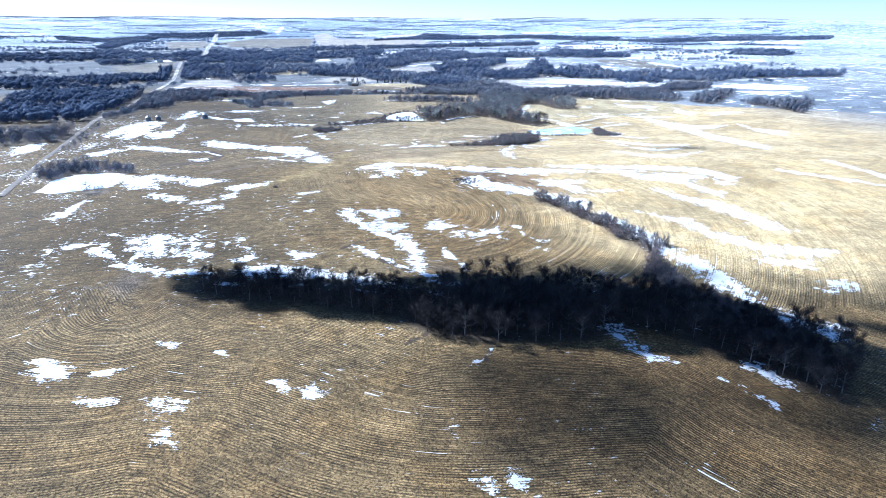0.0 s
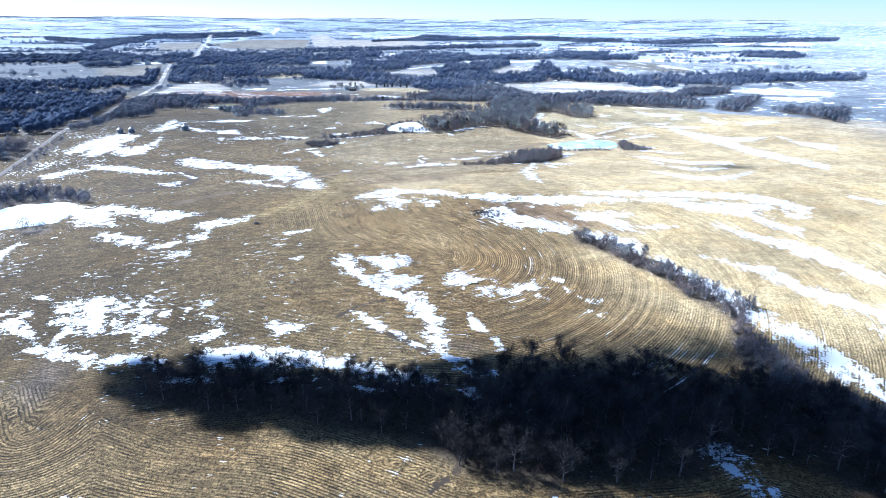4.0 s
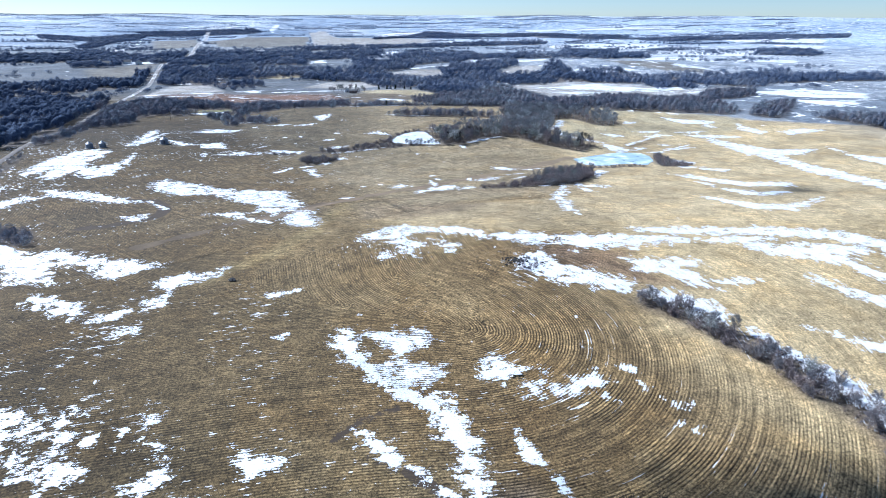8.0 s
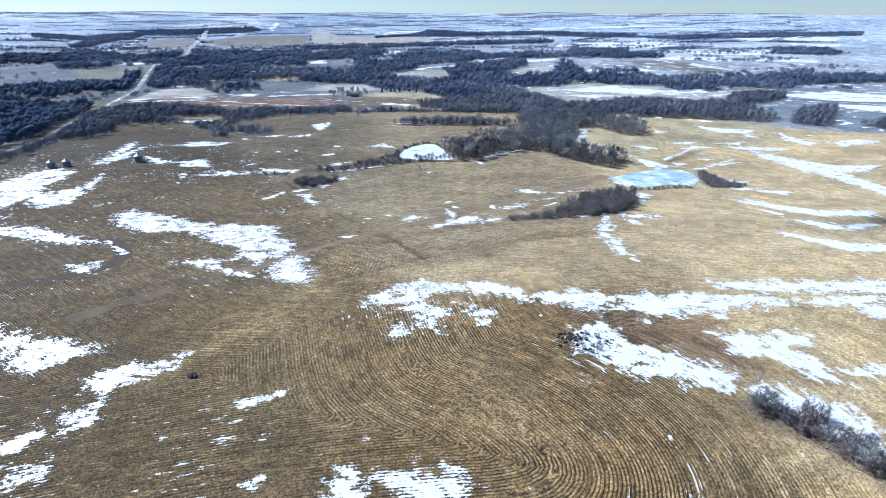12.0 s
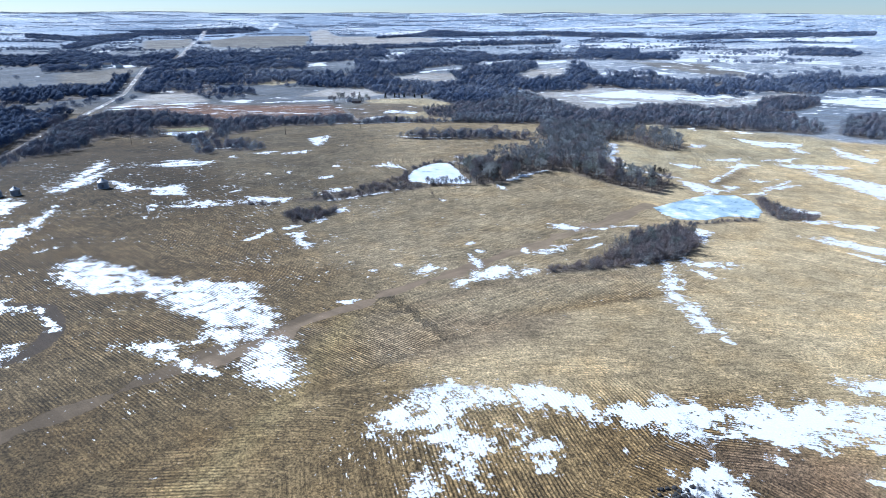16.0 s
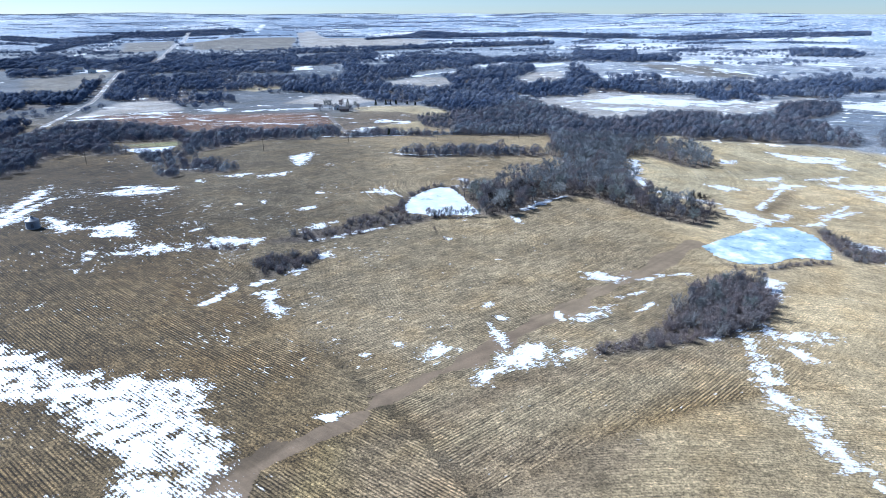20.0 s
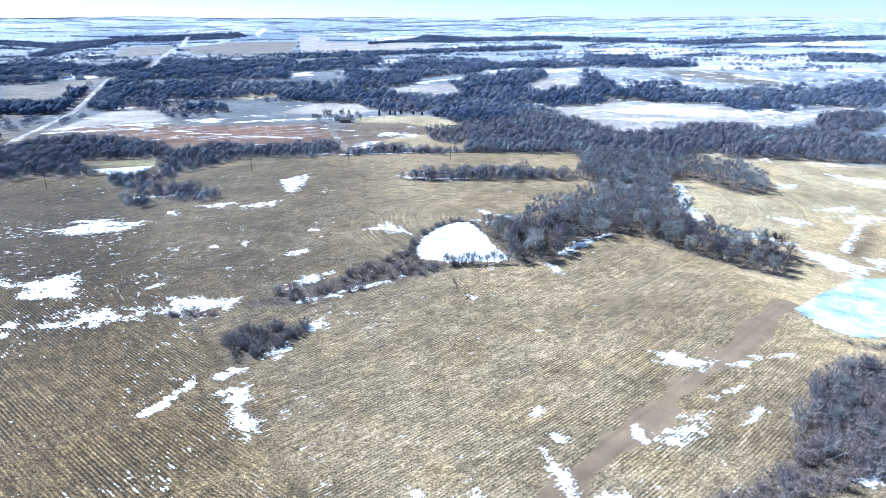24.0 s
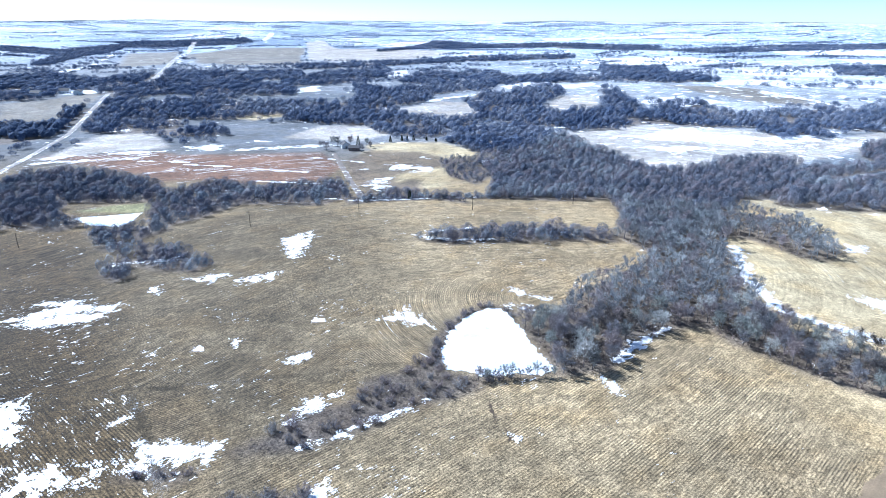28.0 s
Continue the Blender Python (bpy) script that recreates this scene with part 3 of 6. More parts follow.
FIELDS = {
    "umber_pit": [(21, 200), (25, 202), (29, 202), (29, 198), (24, 198)],
    "gold_e": [(171, 624), (218, 610), (233, 622), (232, 690), (266, 674), (310, 658), (330, 635), (337, 622), (284, 563), (203, 573), (159, 584)],
    "red": [(-262, 922), (-227, 924), (-177, 935), (-152, 916), (-108, 910), (-33, 910), (-15, 855), (-28, 804), (-65, 803), (-104, 821), (-136, 821), (-160, 847), (-214, 885)],
    "green": [(-161, 737), (-144, 748), (-121, 754), (-118, 735), (-125, 727)],
    "pale_a": [(195, 970), (274, 1022), (373, 1012), (431, 912), (571, 968), (500, 890), (338, 822), (259, 809), (214, 791), (204, 862)],
    "gold_a": [(205, 714), (311, 686), (250, 618), (236, 634), (243, 681), (216, 702)],
    "gold_b": [(172, 636), (181, 636), (238, 606), (181, 543), (166, 557), (154, 571)],
    "pale_b": [(37, 1136), (106, 1190), (141, 1178), (146, 1093), (91, 1073)],
    "pale_c": [(227, 1140), (275, 1223), (326, 1230), (298, 1135), (255, 1116)],
    "pale_d": [(-73, 984), (-44, 1044), (15, 1061), (30, 994), (2, 961)],
    "pale_e": [(-254, 904), (-248, 1019), (-203, 1029), (-166, 948), (-217, 933)],
    "tan_l": [(-365, 1030), (-396, 1137), (-383, 1265), (-344, 1304), (-316, 1099), (-312, 1025)],
    "gold_c": [(1, 908), (32, 943), (74, 947), (104, 884), (85, 854), (51, 765), (20, 748), (7, 774)],
    "gold_d": [(-154, 1108), (-126, 1132), (-89, 1146), (-85, 1105), (-114, 1088)],
    "tan_m": [(-130, 2572), (19, 2566), (264, 2404), (101, 2062), (-102, 2077)],
    "tan_n": [(-488, 2346), (-407, 2716), (-171, 2644), (-142, 2235), (-265, 2039), (-405, 2005)],
    "tan_p": [(-434, 1211), (-397, 1233), (-347, 1308), (-330, 1227), (-332, 1120), (-340, 1084), (-367, 1069)],
    "pale_f": [(-188, 2938), (-130, 3098), (-49, 2476), (150, 2460), (277, 2307), (219, 2121), (-23, 1900), (-111, 1945)],
    "tan_q": [(484, 1333), (593, 1269), (604, 1174), (580, 1116), (523, 1155), (486, 1245)],
    "tan_s": [(-675, 2417), (-554, 2552), (-403, 1891), (-487, 1777)],
    "tan_t": [(-357, 1877), (-482, 2501), (-190, 2691), (-122, 1822), (-240, 1797)],
    "brown_pad": [(188, 531), (223, 560), (231, 562), (205, 535), (188, 524)],
    "brown_edge": [(-22, 363), (-7, 370), (14, 384), (36, 400), (59, 400), (94, 404), (91, 399), (57, 395), (37, 391), (15, 377), (-7, 366)],
    "rust_a": [(51, 309), (62, 310), (79, 310), (74, 304), (74, 289), (66, 294), (60, 305)],
    "rust_b": [(71, 307), (92, 304), (85, 296), (94, 281), (105, 274), (84, 280), (72, 293)],
    "brown_mid": [(-2, 367), (25, 372), (56, 369), (45, 358), (18, 346), (-2, 345)],
    "umber_house": [(-12, 875), (6, 912), (49, 908), (70, 877), (71, 852), (34, 828), (20, 808), (41, 796), (36, 745), (3, 748), (-6, 800)],
    "umber_weeds": [(-78, 185), (-77, 197), (-70, 196), (-68, 187), (-72, 178)],
    "gold_line": [(23, 800), (51, 837), (71, 852), (88, 875), (88, 865), (70, 839), (51, 824), (24, 784)],
    "gold_edge": [(6, 941), (33, 952), (78, 935), (106, 891), (107, 868), (97, 869), (73, 915), (32, 933), (6, 923)],
    "straw_strip": [(-8, 380), (-20, 339), (-32, 314), (-45, 300), (-51, 292), (-47, 289), (-43, 297), (-29, 309), (-17, 333), (-5, 371)],
}

ROADS = {
    "gravel": (5, [(-258, 832), (-264, 867), (-268, 917), (-280, 1022), (-337, 1304)]),
    "gravel2": (9, [(-327, 1447), (-404, 1851), (-592, 2908)]),
    "lane": (4, [(-22, 906), (-11, 830), (0, 731)]),
    "west_road": (3.4, [(-165, 299), (-172, 328), (-185, 391), (-194, 472), (-219, 620), (-239, 730), (-257.8, 830)]),
}
TRACKS = {
    "track": (7, [(-44, 352), (-33, 357), (-23, 367), (-7, 381), (14, 398), (36, 416), (49, 426)]),
    "track_far": (7.5, [(51, 427.5), (65, 438), (81, 451), (98, 462), (117, 478), (132, 489)]),
    "track2": (6.5, [(-78, 326), (-65, 335), (-50, 347), (-36, 359), (-17, 376)]),
    "gully_a": (1.6, [(17, 157), (15, 152), (12, 150), (9, 148)]),
    "gully_b": (1.5, [(35, 152), (32, 144), (29, 136)]),
    "gully_c": (1.4, [(-2, 212), (6, 206), (14, 197)]),
    "gully_d": (1.1, [(31, 526), (32, 515), (34, 503)]),
    "terr_loop": (2.95, [(-108, 354), (-99, 355), (-92, 358.6), (-85, 363), (-83, 367), (-83, 375), (-85.6, 382.4), (-92, 392), (-110, 397), (-122, 398)]),
    "gully_e": (1.4, [(5, 209), (11, 203), (16, 198)]),
    "gully_f": (1.4, [(-9, 217), (-3, 223), (6, 227)]),
}

# the lines that the rows of stubble run along
def curve(points, n=5):
    """A smooth line through the points."""
    p = np.array([points[0], *points, points[-1]], float)
    out = []
    for i in range(1, len(p) - 2):
        for s in np.arange(n) / n:
            out.append(tuple(0.5 * (2 * p[i] + (p[i + 1] - p[i - 1]) * s + (2 * p[i - 1] - 5 * p[i] + 4 * p[i + 1] - p[i + 2]) * s * s + (3 * p[i] - p[i - 1] - 3 * p[i + 1] + p[i + 2]) * s ** 3)))
    return out + [tuple(p[-1])]


EDGE_NEAR = curve([(-160, 150), (-110, 165), (-91, 187), (-83, 190), (-75, 178), (-68, 168), (-63, 180), (-58, 185), (-49, 178), (-35, 171), (-14, 166), (7, 154), (20, 147), (42, 147), (62, 147), (74, 149), (86, 142), (97, 125), (106, 108), (150, 60)])
EDGE_HILL = curve([(-40, 335), (-10, 332), (2, 325), (5, 308), (9, 288), (20, 277), (28, 267), (32, 257), (29, 252), (21, 250), (8, 250), (-12, 249), (-40, 245), (-110, 231), (-220, 208)])
EDGE_FAR = curve([(-200, 500), (-103, 545), (-80, 564), (-52, 598), (-11, 630), (38, 633), (90, 633), (121, 629), (120, 615), (86, 593), (60, 580)])


def rows_at(x, y):
    """Distance across and along the rows of stubble."""
    d1, a1 = to_line(EDGE_NEAR, x, y)
    d2, a2 = to_line(EDGE_HILL, x, y)
    d5, a5 = to_line(EDGE_FAR, x, y)
    hill = y - (345 + 0.62 * np.clip(x, -90, 200) - 0.002 * np.clip(x, 0, 200) ** 2 * 1.2)
    near = y < 172 - 0.1 * np.abs(x) + 22 * smooth(-40, -75, x)
    left = x < -28 + (455 - y) * 0.47
    right = (hill < 0) & (y > np.where(x > 60, 300, 334))
    fx = np.clip(x, -40, 62)
    ph, al = np.where(near, d1, d2 + 500), np.where(near, a1, a2)
    for where, p, q in (
        (right, y - 0.33 * fx + 0.0042 * fx ** 2 + 0.17 * (x - fx) + 4 * np.sin((x - fx) / 40), x),
        ((hill > 0) & left, 0.73 * x + 0.683 * y, 0.683 * x - 0.73 * y),
        ((hill > 0) & ~left & (x < 140), -0.58 * x + 0.815 * y + 1.5 * np.sin(x / 55.0), 0.815 * x + 0.58 * y),
        (y > 540 + 0.12 * x, d5 + 900, a5),
    ):
        ph, al = np.where(where, p, ph), np.where(where, q, al)
    return ph, al


def spread(lo, core_lo, core_hi, hi, fine, mid_lo, mid_hi, mid, grow):
    """Grid lines, close together in the middle and wider outwards."""
    out = list(np.arange(core_lo, core_hi + 0.1, fine))
    for sign, stop, end in ((1, mid_hi, hi), (-1, mid_lo, lo)):
        v, step, add = out[-1] if sign > 0 else core_lo, fine, []
        while sign * v < sign * end:
            step = min(step * 1.08, mid) if sign * v < sign * stop else step * grow
            v += sign * step
            add.append(v)
        out = out + add if sign > 0 else add[::-1] + out
    return np.array(out)


def mesh_object(name, verts, faces, material, smooth_shade=False):
    me = bpy.data.meshes.new(name)
    me.from_pydata(np.asarray(verts).tolist() if not isinstance(verts, list) else verts, [], faces)
    if smooth_shade:
        me.polygons.foreach_set("use_smooth", [True] * len(me.polygons))
    me.materials.append(material)
    me.update()
    return new(name, me)


def put(ob, name, values):
    a = ob.data.attributes.new(name, "FLOAT", "POINT")
    a.data.foreach_set("value", np.asarray(values, np.float32).ravel())


def grid_faces(nx, ny, keep=None):
    i, j = np.meshgrid(np.arange(nx - 1), np.arange(ny - 1))
    a = (j * nx + i).ravel()
    f = np.stack([a, a + 1, a + nx + 1, a + nx], 1)
    return f if keep is None else f[keep.ravel()]


TAN = np.array((0.348, 0.252, 0.124))
BROWN = np.array((0.228, 0.147, 0.062))
GOLD = np.array((0.56, 0.43, 0.24))
LITTER = np.array((0.12, 0.1, 0.085))


def build_ground():
    xs = spread(-5200, -190, 260, 5200, 2.0, -700, 800, 9.0, 1.05)
    ys = spread(-2500, 30, 730, 5600, 2.0, -60, 1500, 9.0, 1.05)
    x, y = np.meshgrid(xs, ys)
    z = height(x, y)
    n = vnoise(x, y, 60, 3)
    r = np.hypot(x, y - 190)
    tint = TAN + (BROWN - TAN) * (np.clip(smooth(0.35, 0.75, n) * 0.8 + 0.6 * (1 - smooth(120, 190, y)), 0, 1))[..., None]
    # the lighter fields in the east
    east = smooth(-15, 25, x - 70 - 0.25 * np.clip(y - 280, 0, 200)) * smooth(200, 260, y + 0.6 * np.clip(x - 60, 0, 150)) * (1 - smooth(640, 720, y))
    south = 345 + 0.62 * np.clip(x, -90, 200) - 0.0024 * np.clip(x, 0, 200) ** 2 - y
    east = np.maximum(east, 0.8 * smooth(-8, 22, x) * smooth(318, 334, y) * smooth(-2, 3, south))
    tint = tint + (GOLD - tint) * (east * 0.85)[..., None]
    west = smooth(30, -60, x - 0.15 * (y - 300)) * smooth(170, 230, y) * (1 - smooth(640, 760, y))
    tint = tint + (np.array((0.17, 0.118, 0.056)) - tint) * (west * 0.9)[..., None]
    # tint lowered on the left, on the near slope and along the creek bank
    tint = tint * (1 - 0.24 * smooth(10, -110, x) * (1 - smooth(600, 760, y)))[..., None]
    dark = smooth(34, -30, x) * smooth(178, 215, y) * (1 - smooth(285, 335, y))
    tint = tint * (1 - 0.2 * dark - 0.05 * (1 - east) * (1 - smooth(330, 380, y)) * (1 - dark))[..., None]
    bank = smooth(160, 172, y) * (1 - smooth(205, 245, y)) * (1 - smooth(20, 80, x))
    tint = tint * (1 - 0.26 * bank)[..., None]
    north = smooth(0, -12, south) * smooth(-20, 20, x + 28 - (455 - y) * 0.47)
    tint = tint + (np.array((0.318, 0.25, 0.15)) - tint) * (0.7 * north * (1 - east))[..., None]
    crop = (1 - 0.85 * east) * (1 - 0.38 * north)
    fleck = np.clip(0.58 + 0.15 * west * (1 - smooth(330, 380, y)) + 0.9 * (vnoise(x, y, 90, 9) - 0.5), 0.05, 1) * (1 - 0.6 * east)
    tint = tint * (1 + (1 - smooth(320, 350, y))[..., None] * np.array((0.02, 0.0, -0.06)))
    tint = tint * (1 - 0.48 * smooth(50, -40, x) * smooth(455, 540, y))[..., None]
    fleck = fleck * (1 - 0.35 * north) * (0.6 + 0.4 * smooth(160, 190, y))
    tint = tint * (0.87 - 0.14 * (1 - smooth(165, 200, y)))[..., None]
    # far fields, each with its own colour, with distance haze painted over it
    cell = np.floor(x / 260 + 0.6 * np.sin(y / 500)) * 7 + np.floor(y / 210 + 0.5 * np.sin(x / 380)) * 13
    pick = hashed(cell, cell * 0.37, 5)
    farmix = smooth(800, 980, y) + smooth(330, 520, np.abs(x)) * smooth(350, 500, y)
    farmix = np.maximum(farmix, smooth(-4, 8, y - 698 + 0.7 * (x - 219)) * smooth(200, 240, x))
    farmix = np.clip(np.maximum(farmix, smooth(-40, -400, y)), 0, 1)
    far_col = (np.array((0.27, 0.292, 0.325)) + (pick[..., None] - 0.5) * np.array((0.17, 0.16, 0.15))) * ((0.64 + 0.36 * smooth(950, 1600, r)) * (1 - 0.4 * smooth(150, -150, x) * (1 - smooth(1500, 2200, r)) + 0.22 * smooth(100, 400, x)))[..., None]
    # the haze again: less red and more blue the farther out
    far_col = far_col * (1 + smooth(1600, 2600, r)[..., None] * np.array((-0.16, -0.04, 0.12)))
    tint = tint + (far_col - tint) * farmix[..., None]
    crop = crop * (1 - farmix) * (1 - 0.35 * smooth(40, -20, x) * smooth(175, 190, y) * (1 - smooth(330, 360, y)))
    fleck = fleck + (np.clip(0.45 + 1.4 * (vnoise(x, y, 300, 4) - 0.45) + 0.35 * smooth(1500, 3000, r), 0, 1.3) - fleck) * farmix
    drift = farmix * (0.15 + 0.35 * smooth(-200, 500, x) + 0.1 * smooth(1800, 3000, r))
    for name, poly in FIELDS.items():
        kind = name.split("_")[0]
        c = np.array({"straw": (0.27, 0.2, 0.09), "umber": (0.13, 0.1, 0.072), "red": (0.175, 0.095, 0.06), "green": (0.22, 0.21, 0.1), "pale": (0.38, 0.35, 0.315), "gold": (0.42, 0.34, 0.2), "tan": (0.19, 0.172, 0.145), "brown": (0.23, 0.17, 0.098), "rust": (0.23, 0.15, 0.085)}[kind])
        d = inside(poly, x, y)
        k = smooth(-4, 4, d) * 0.9
        tint = tint + (c * (0.72 + 0.38 * vnoise(x, y, 40, 2))[..., None] - tint) * k[..., None]
        fleck = np.where(k > 0.5, 0.75 if name in ("red", "pale_a") else 0.3, fleck)
    for group in (WOODS, BRUSHES):
        for key, poly in group.items():
            p = np.array(poly)
            c0, e = p.mean(0), np.ptp(p, 0).max() + 30
            near = (np.abs(x - c0[0]) < e) & (np.abs(y - c0[1]) < e)
            if not near.any():
                continue
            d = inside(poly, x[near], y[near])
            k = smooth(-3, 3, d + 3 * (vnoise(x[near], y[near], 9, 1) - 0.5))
            # litter under the creek trees is darkened further, as painted shade
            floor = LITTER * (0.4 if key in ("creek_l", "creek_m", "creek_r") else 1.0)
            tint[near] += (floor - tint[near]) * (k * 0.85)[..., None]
            crop[near] *= 1 - k
            far_floor = p[:, 1].mean() > 850
            fleck[near] = fleck[near] * (1 - k) + 0.5 * k
            drift[near] = drift[near] * (1 - k) + (0.45 if far_floor else 0.0) * k
    bare, soil = np.full(x.shape, -4.0), np.zeros((*x.shape, 3)) + (0.22, 0.157, 0.098)
    for name, (w, line) in TRACKS.items():
        d = w * 0.5 - to_line(line, x, y)[0]
        if w > 3:
            d = d + 7.5 * (vnoise(x, y, 9, 15) - 0.5) - 0.6
        d = np.clip(d + (1.2 if name == "terr_loop" else 0.0), -4, 4)
        soil[(d > bare) & (w < 3)] = (0.075, 0.054, 0.036)
        if name in ("track2", "track_far"):
            soil[d > bare] = (0.14, 0.1, 0.06) if name == "track2" else (0.255, 0.187, 0.115)
        bare = np.maximum(bare, d)
    nx, ny = len(xs), len(ys)
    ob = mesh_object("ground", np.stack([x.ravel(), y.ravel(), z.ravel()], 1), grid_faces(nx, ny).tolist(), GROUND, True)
    ph, al = rows_at(x, y)
    put(ob, "row", ph)
    put(ob, "along", al)
    put(ob, "crop", crop)
    put(ob, "fleck", fleck)
    put(ob, "drift", drift)
    put(ob, "bare", bare)
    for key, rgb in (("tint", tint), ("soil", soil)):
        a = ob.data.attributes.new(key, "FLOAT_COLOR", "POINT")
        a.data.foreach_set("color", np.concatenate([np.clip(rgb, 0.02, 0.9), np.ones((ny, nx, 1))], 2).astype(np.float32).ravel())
    tagged(ob, "rolling farmland of tan corn stubble with bare winter soil", "ground", kind="structure")
    return ob


build_ground()


def sheet(name, field, box, step, material, lift, low):
    """A thin sheet on the ground, where field is above low. Returns the object."""
    x0, y0, x1, y1 = box
    xs, ys = np.arange(x0, x1 + step, step), np.arange(y0, y1 + step, step)
    x, y = np.meshgrid(xs, ys)
    c = field(x, y)
    on = c > low
    cells = on[:-1, :-1] | on[1:, :-1] | on[:-1, 1:] | on[1:, 1:]
    f = grid_faces(len(xs), len(ys), cells)
    used, back = np.unique(f, return_inverse=True)
    v = np.stack([x.ravel(), y.ravel(), height(x, y).ravel() + lift], 1)[used]
    ob = mesh_object(name, v, back.reshape(-1, 4).tolist(), material, True)
    put(ob, "cover", c.ravel()[used])
    ph, al = rows_at(v[:, 0], v[:, 1])
    put(ob, "row", ph)
    put(ob, "along", al)
    return ob


def snow(points, width=0.0, thin=0.0, stripes=False):
    """A patch (closed outline) or, with a width, a streak of snow."""
    p = np.array(points, float)
    size = np.ptp(p, 0).max()
    dist = max(0.0, p[:, 1].mean() - 380)
    soft = 1.6 if p[:, 1].max() < 700 else 6.0
    if not width and soft < 3:
        # narrow patches keep a crisp rim
        gx, gy = np.meshgrid(np.linspace(p[:, 0].min(), p[:, 0].max(), 60), np.linspace(p[:, 1].min(), p[:, 1].max(), 60))
        soft = float(np.clip(0.55 * inside(points, gx, gy).max(), 0.45, 1.6))
    pad = 5.5 + (4 if soft > 3 else 0) + width
    box = (*(p.min(0) - pad), *(p.max(0) + pad))
    step = min(max(size / 55, 0.8), 14.0)
    if width:
        def field(x, y):
            return (width * 0.45 - to_line(points, x, y)[0]) / min(soft, width * 0.8) - thin
    else:
        def field(x, y):
            return np.clip(inside(points, x, y) / soft, -4, 1.35) - thin - 0.3
    ob = sheet("snow_patch", field, box, step, SNOWMAT if soft < 3 else FARSNOW, 0.05 + 0.02 * step + dist * 0.0003, -2.3)
    put(ob, "stripe", np.full(len(ob.data.vertices), (0.62 if size > 22 else 0.4) if stripes and not 290 < p[:, 1].mean() < 335 else 0.2))
    if soft > 3:
        label = "white snow drifted across a far winter field"
    elif width:
        label = "narrow streak of old white snow on the stubble"
    elif stripes:
        label = "white snow patch striped by dark stubble rows"
    elif thin > 0.2:
        label = "thin broken scatter of melting snow on stubble"
    else:
        label = "solid patch of old white snow on the field"
    return tagged(ob, label, "snow", "snow patches on the fields")

# ---- ponds, roads ----


def ice_sheet(name, poly, material, label):
    p = np.array(poly, float)

    def field(x, y):
        return inside(poly, x, y) + 2.0 * (vnoise(x, y, 9, 8) - 0.5)
    ob = sheet(name, field, (*(p.min(0) - 3), *(p.max(0) + 3)), 1.0, material, 0.12, -2.6)
    return tagged(ob, label, "frozen pond", kind="structure")


for key, poly in ICES.items():
    if key == "lake":
        ice_sheet("pond_ice", poly, LAKE_ICE, "frozen farm pond with bluish bare ice and snow")
    else:
        ice_sheet("pond_ice", poly, POND_ICE, "frozen farm pond covered with white snow")


def ribbon(name, line, width, material, label, category):
    pts, out = [], []
    for (ax, ay), (bx, by) in zip(line[:-1], line[1:]):
        n = max(2, int(math.hypot(bx - ax, by - ay) / 12))
        pts += [(ax + (bx - ax) * i / n, ay + (by - ay) * i / n) for i in range(n)]
    pts.append(line[-1])
    p = np.array(pts, float)
    d = np.gradient(p, axis=0)
    d /= np.linalg.norm(d, axis=1)[:, None]
    nrm = np.stack([-d[:, 1], d[:, 0]], 1)
    for k, up in ((-0.5, 0.08), (-0.3, 0.28), (0.3, 0.28), (0.5, 0.08)):
        q = p + nrm * width * k
        out.append(np.stack([q[:, 0], q[:, 1], height(q[:, 0], q[:, 1]) + up + 0.1], 1))
    n = len(p)
    f = [(k * n + i, k * n + i + 1, (k + 1) * n + i + 1, (k + 1) * n + i) for k in range(3) for i in range(n - 1)]
    ob = mesh_object(name, np.concatenate(out), f, material, True)
    put(ob, "edge", np.repeat([1.0, 0.0, 0.0, 1.0], n))
    return tagged(ob, label, category, kind="structure")


for key, (w, line) in ROADS.items():
    if key in ("lane", "west_road"):
        ribbon("road", line, w, LANE, "narrow brown farm lane with patches of snow", "road")
    else:
        ribbon("road", line, w, GRAVEL, "grey gravel country road with snow along its shoulders", "road")

# ---- snow on the fields ----
snow([(102.5, 327.3), (116.1, 327.6), (139.5, 325.1), (159.1, 324.4), (177.6, 318.2), (188.8, 309.9), (194.4, 294.6), (186.8, 285.9), (181.7, 298.1), (170.9, 309), (153, 314.9), (123.8, 318.7), (103.9, 322)], thin=-0.25)
snow([(120.9, 313.1), (141.2, 315.4), (151.3, 312.2), (149.6, 309.5), (140.2, 309.7), (144.6, 305.4), (158.7, 305.4), (168.7, 302.7), (179.7, 298.6), (173.8, 294.1), (165.8, 292.7), (165.3, 286.1), (168.3, 276), (172.2, 269.1), (168, 264.3), (161.9, 273.5), (158.8, 286.2), (149.8, 292.3), (139.6, 297.3), (135.9, 302.5), (134.7, 308.4), (122.2, 311.1)], thin=-0.25)
snow([(159.5, 378.6), (165.8, 371.3), (173.8, 360.3), (190.9, 355.8), (204.9, 363.1), (215.1, 368.1), (185.1, 347.4), (169.8, 349.5), (162.9, 361.2)], thin=-0.25)
snow([(181.9, 436.6), (190.5, 420.3), (201.4, 410), (224.4, 403), (219.1, 395.5), (194.6, 398.8), (185, 410.5)], thin=-0.25)
snow([(179.5, 395.1), (192.7, 385.6), (206.6, 382.1), (195.8, 376.1), (182.4, 379)], thin=-0.25)
snow([(264.5, 570.5), (268.6, 543.5), (277.3, 520), (285.8, 505.8), (311.7, 498.1), (294.4, 487.1), (275.2, 483.5), (272.1, 450.6), (273.1, 431.8), (274.5, 410.9), (273.4, 383.3), (261.9, 370.4), (259, 396.2), (254.7, 421.9), (260, 466.9), (262, 516.6)], thin=-0.25)
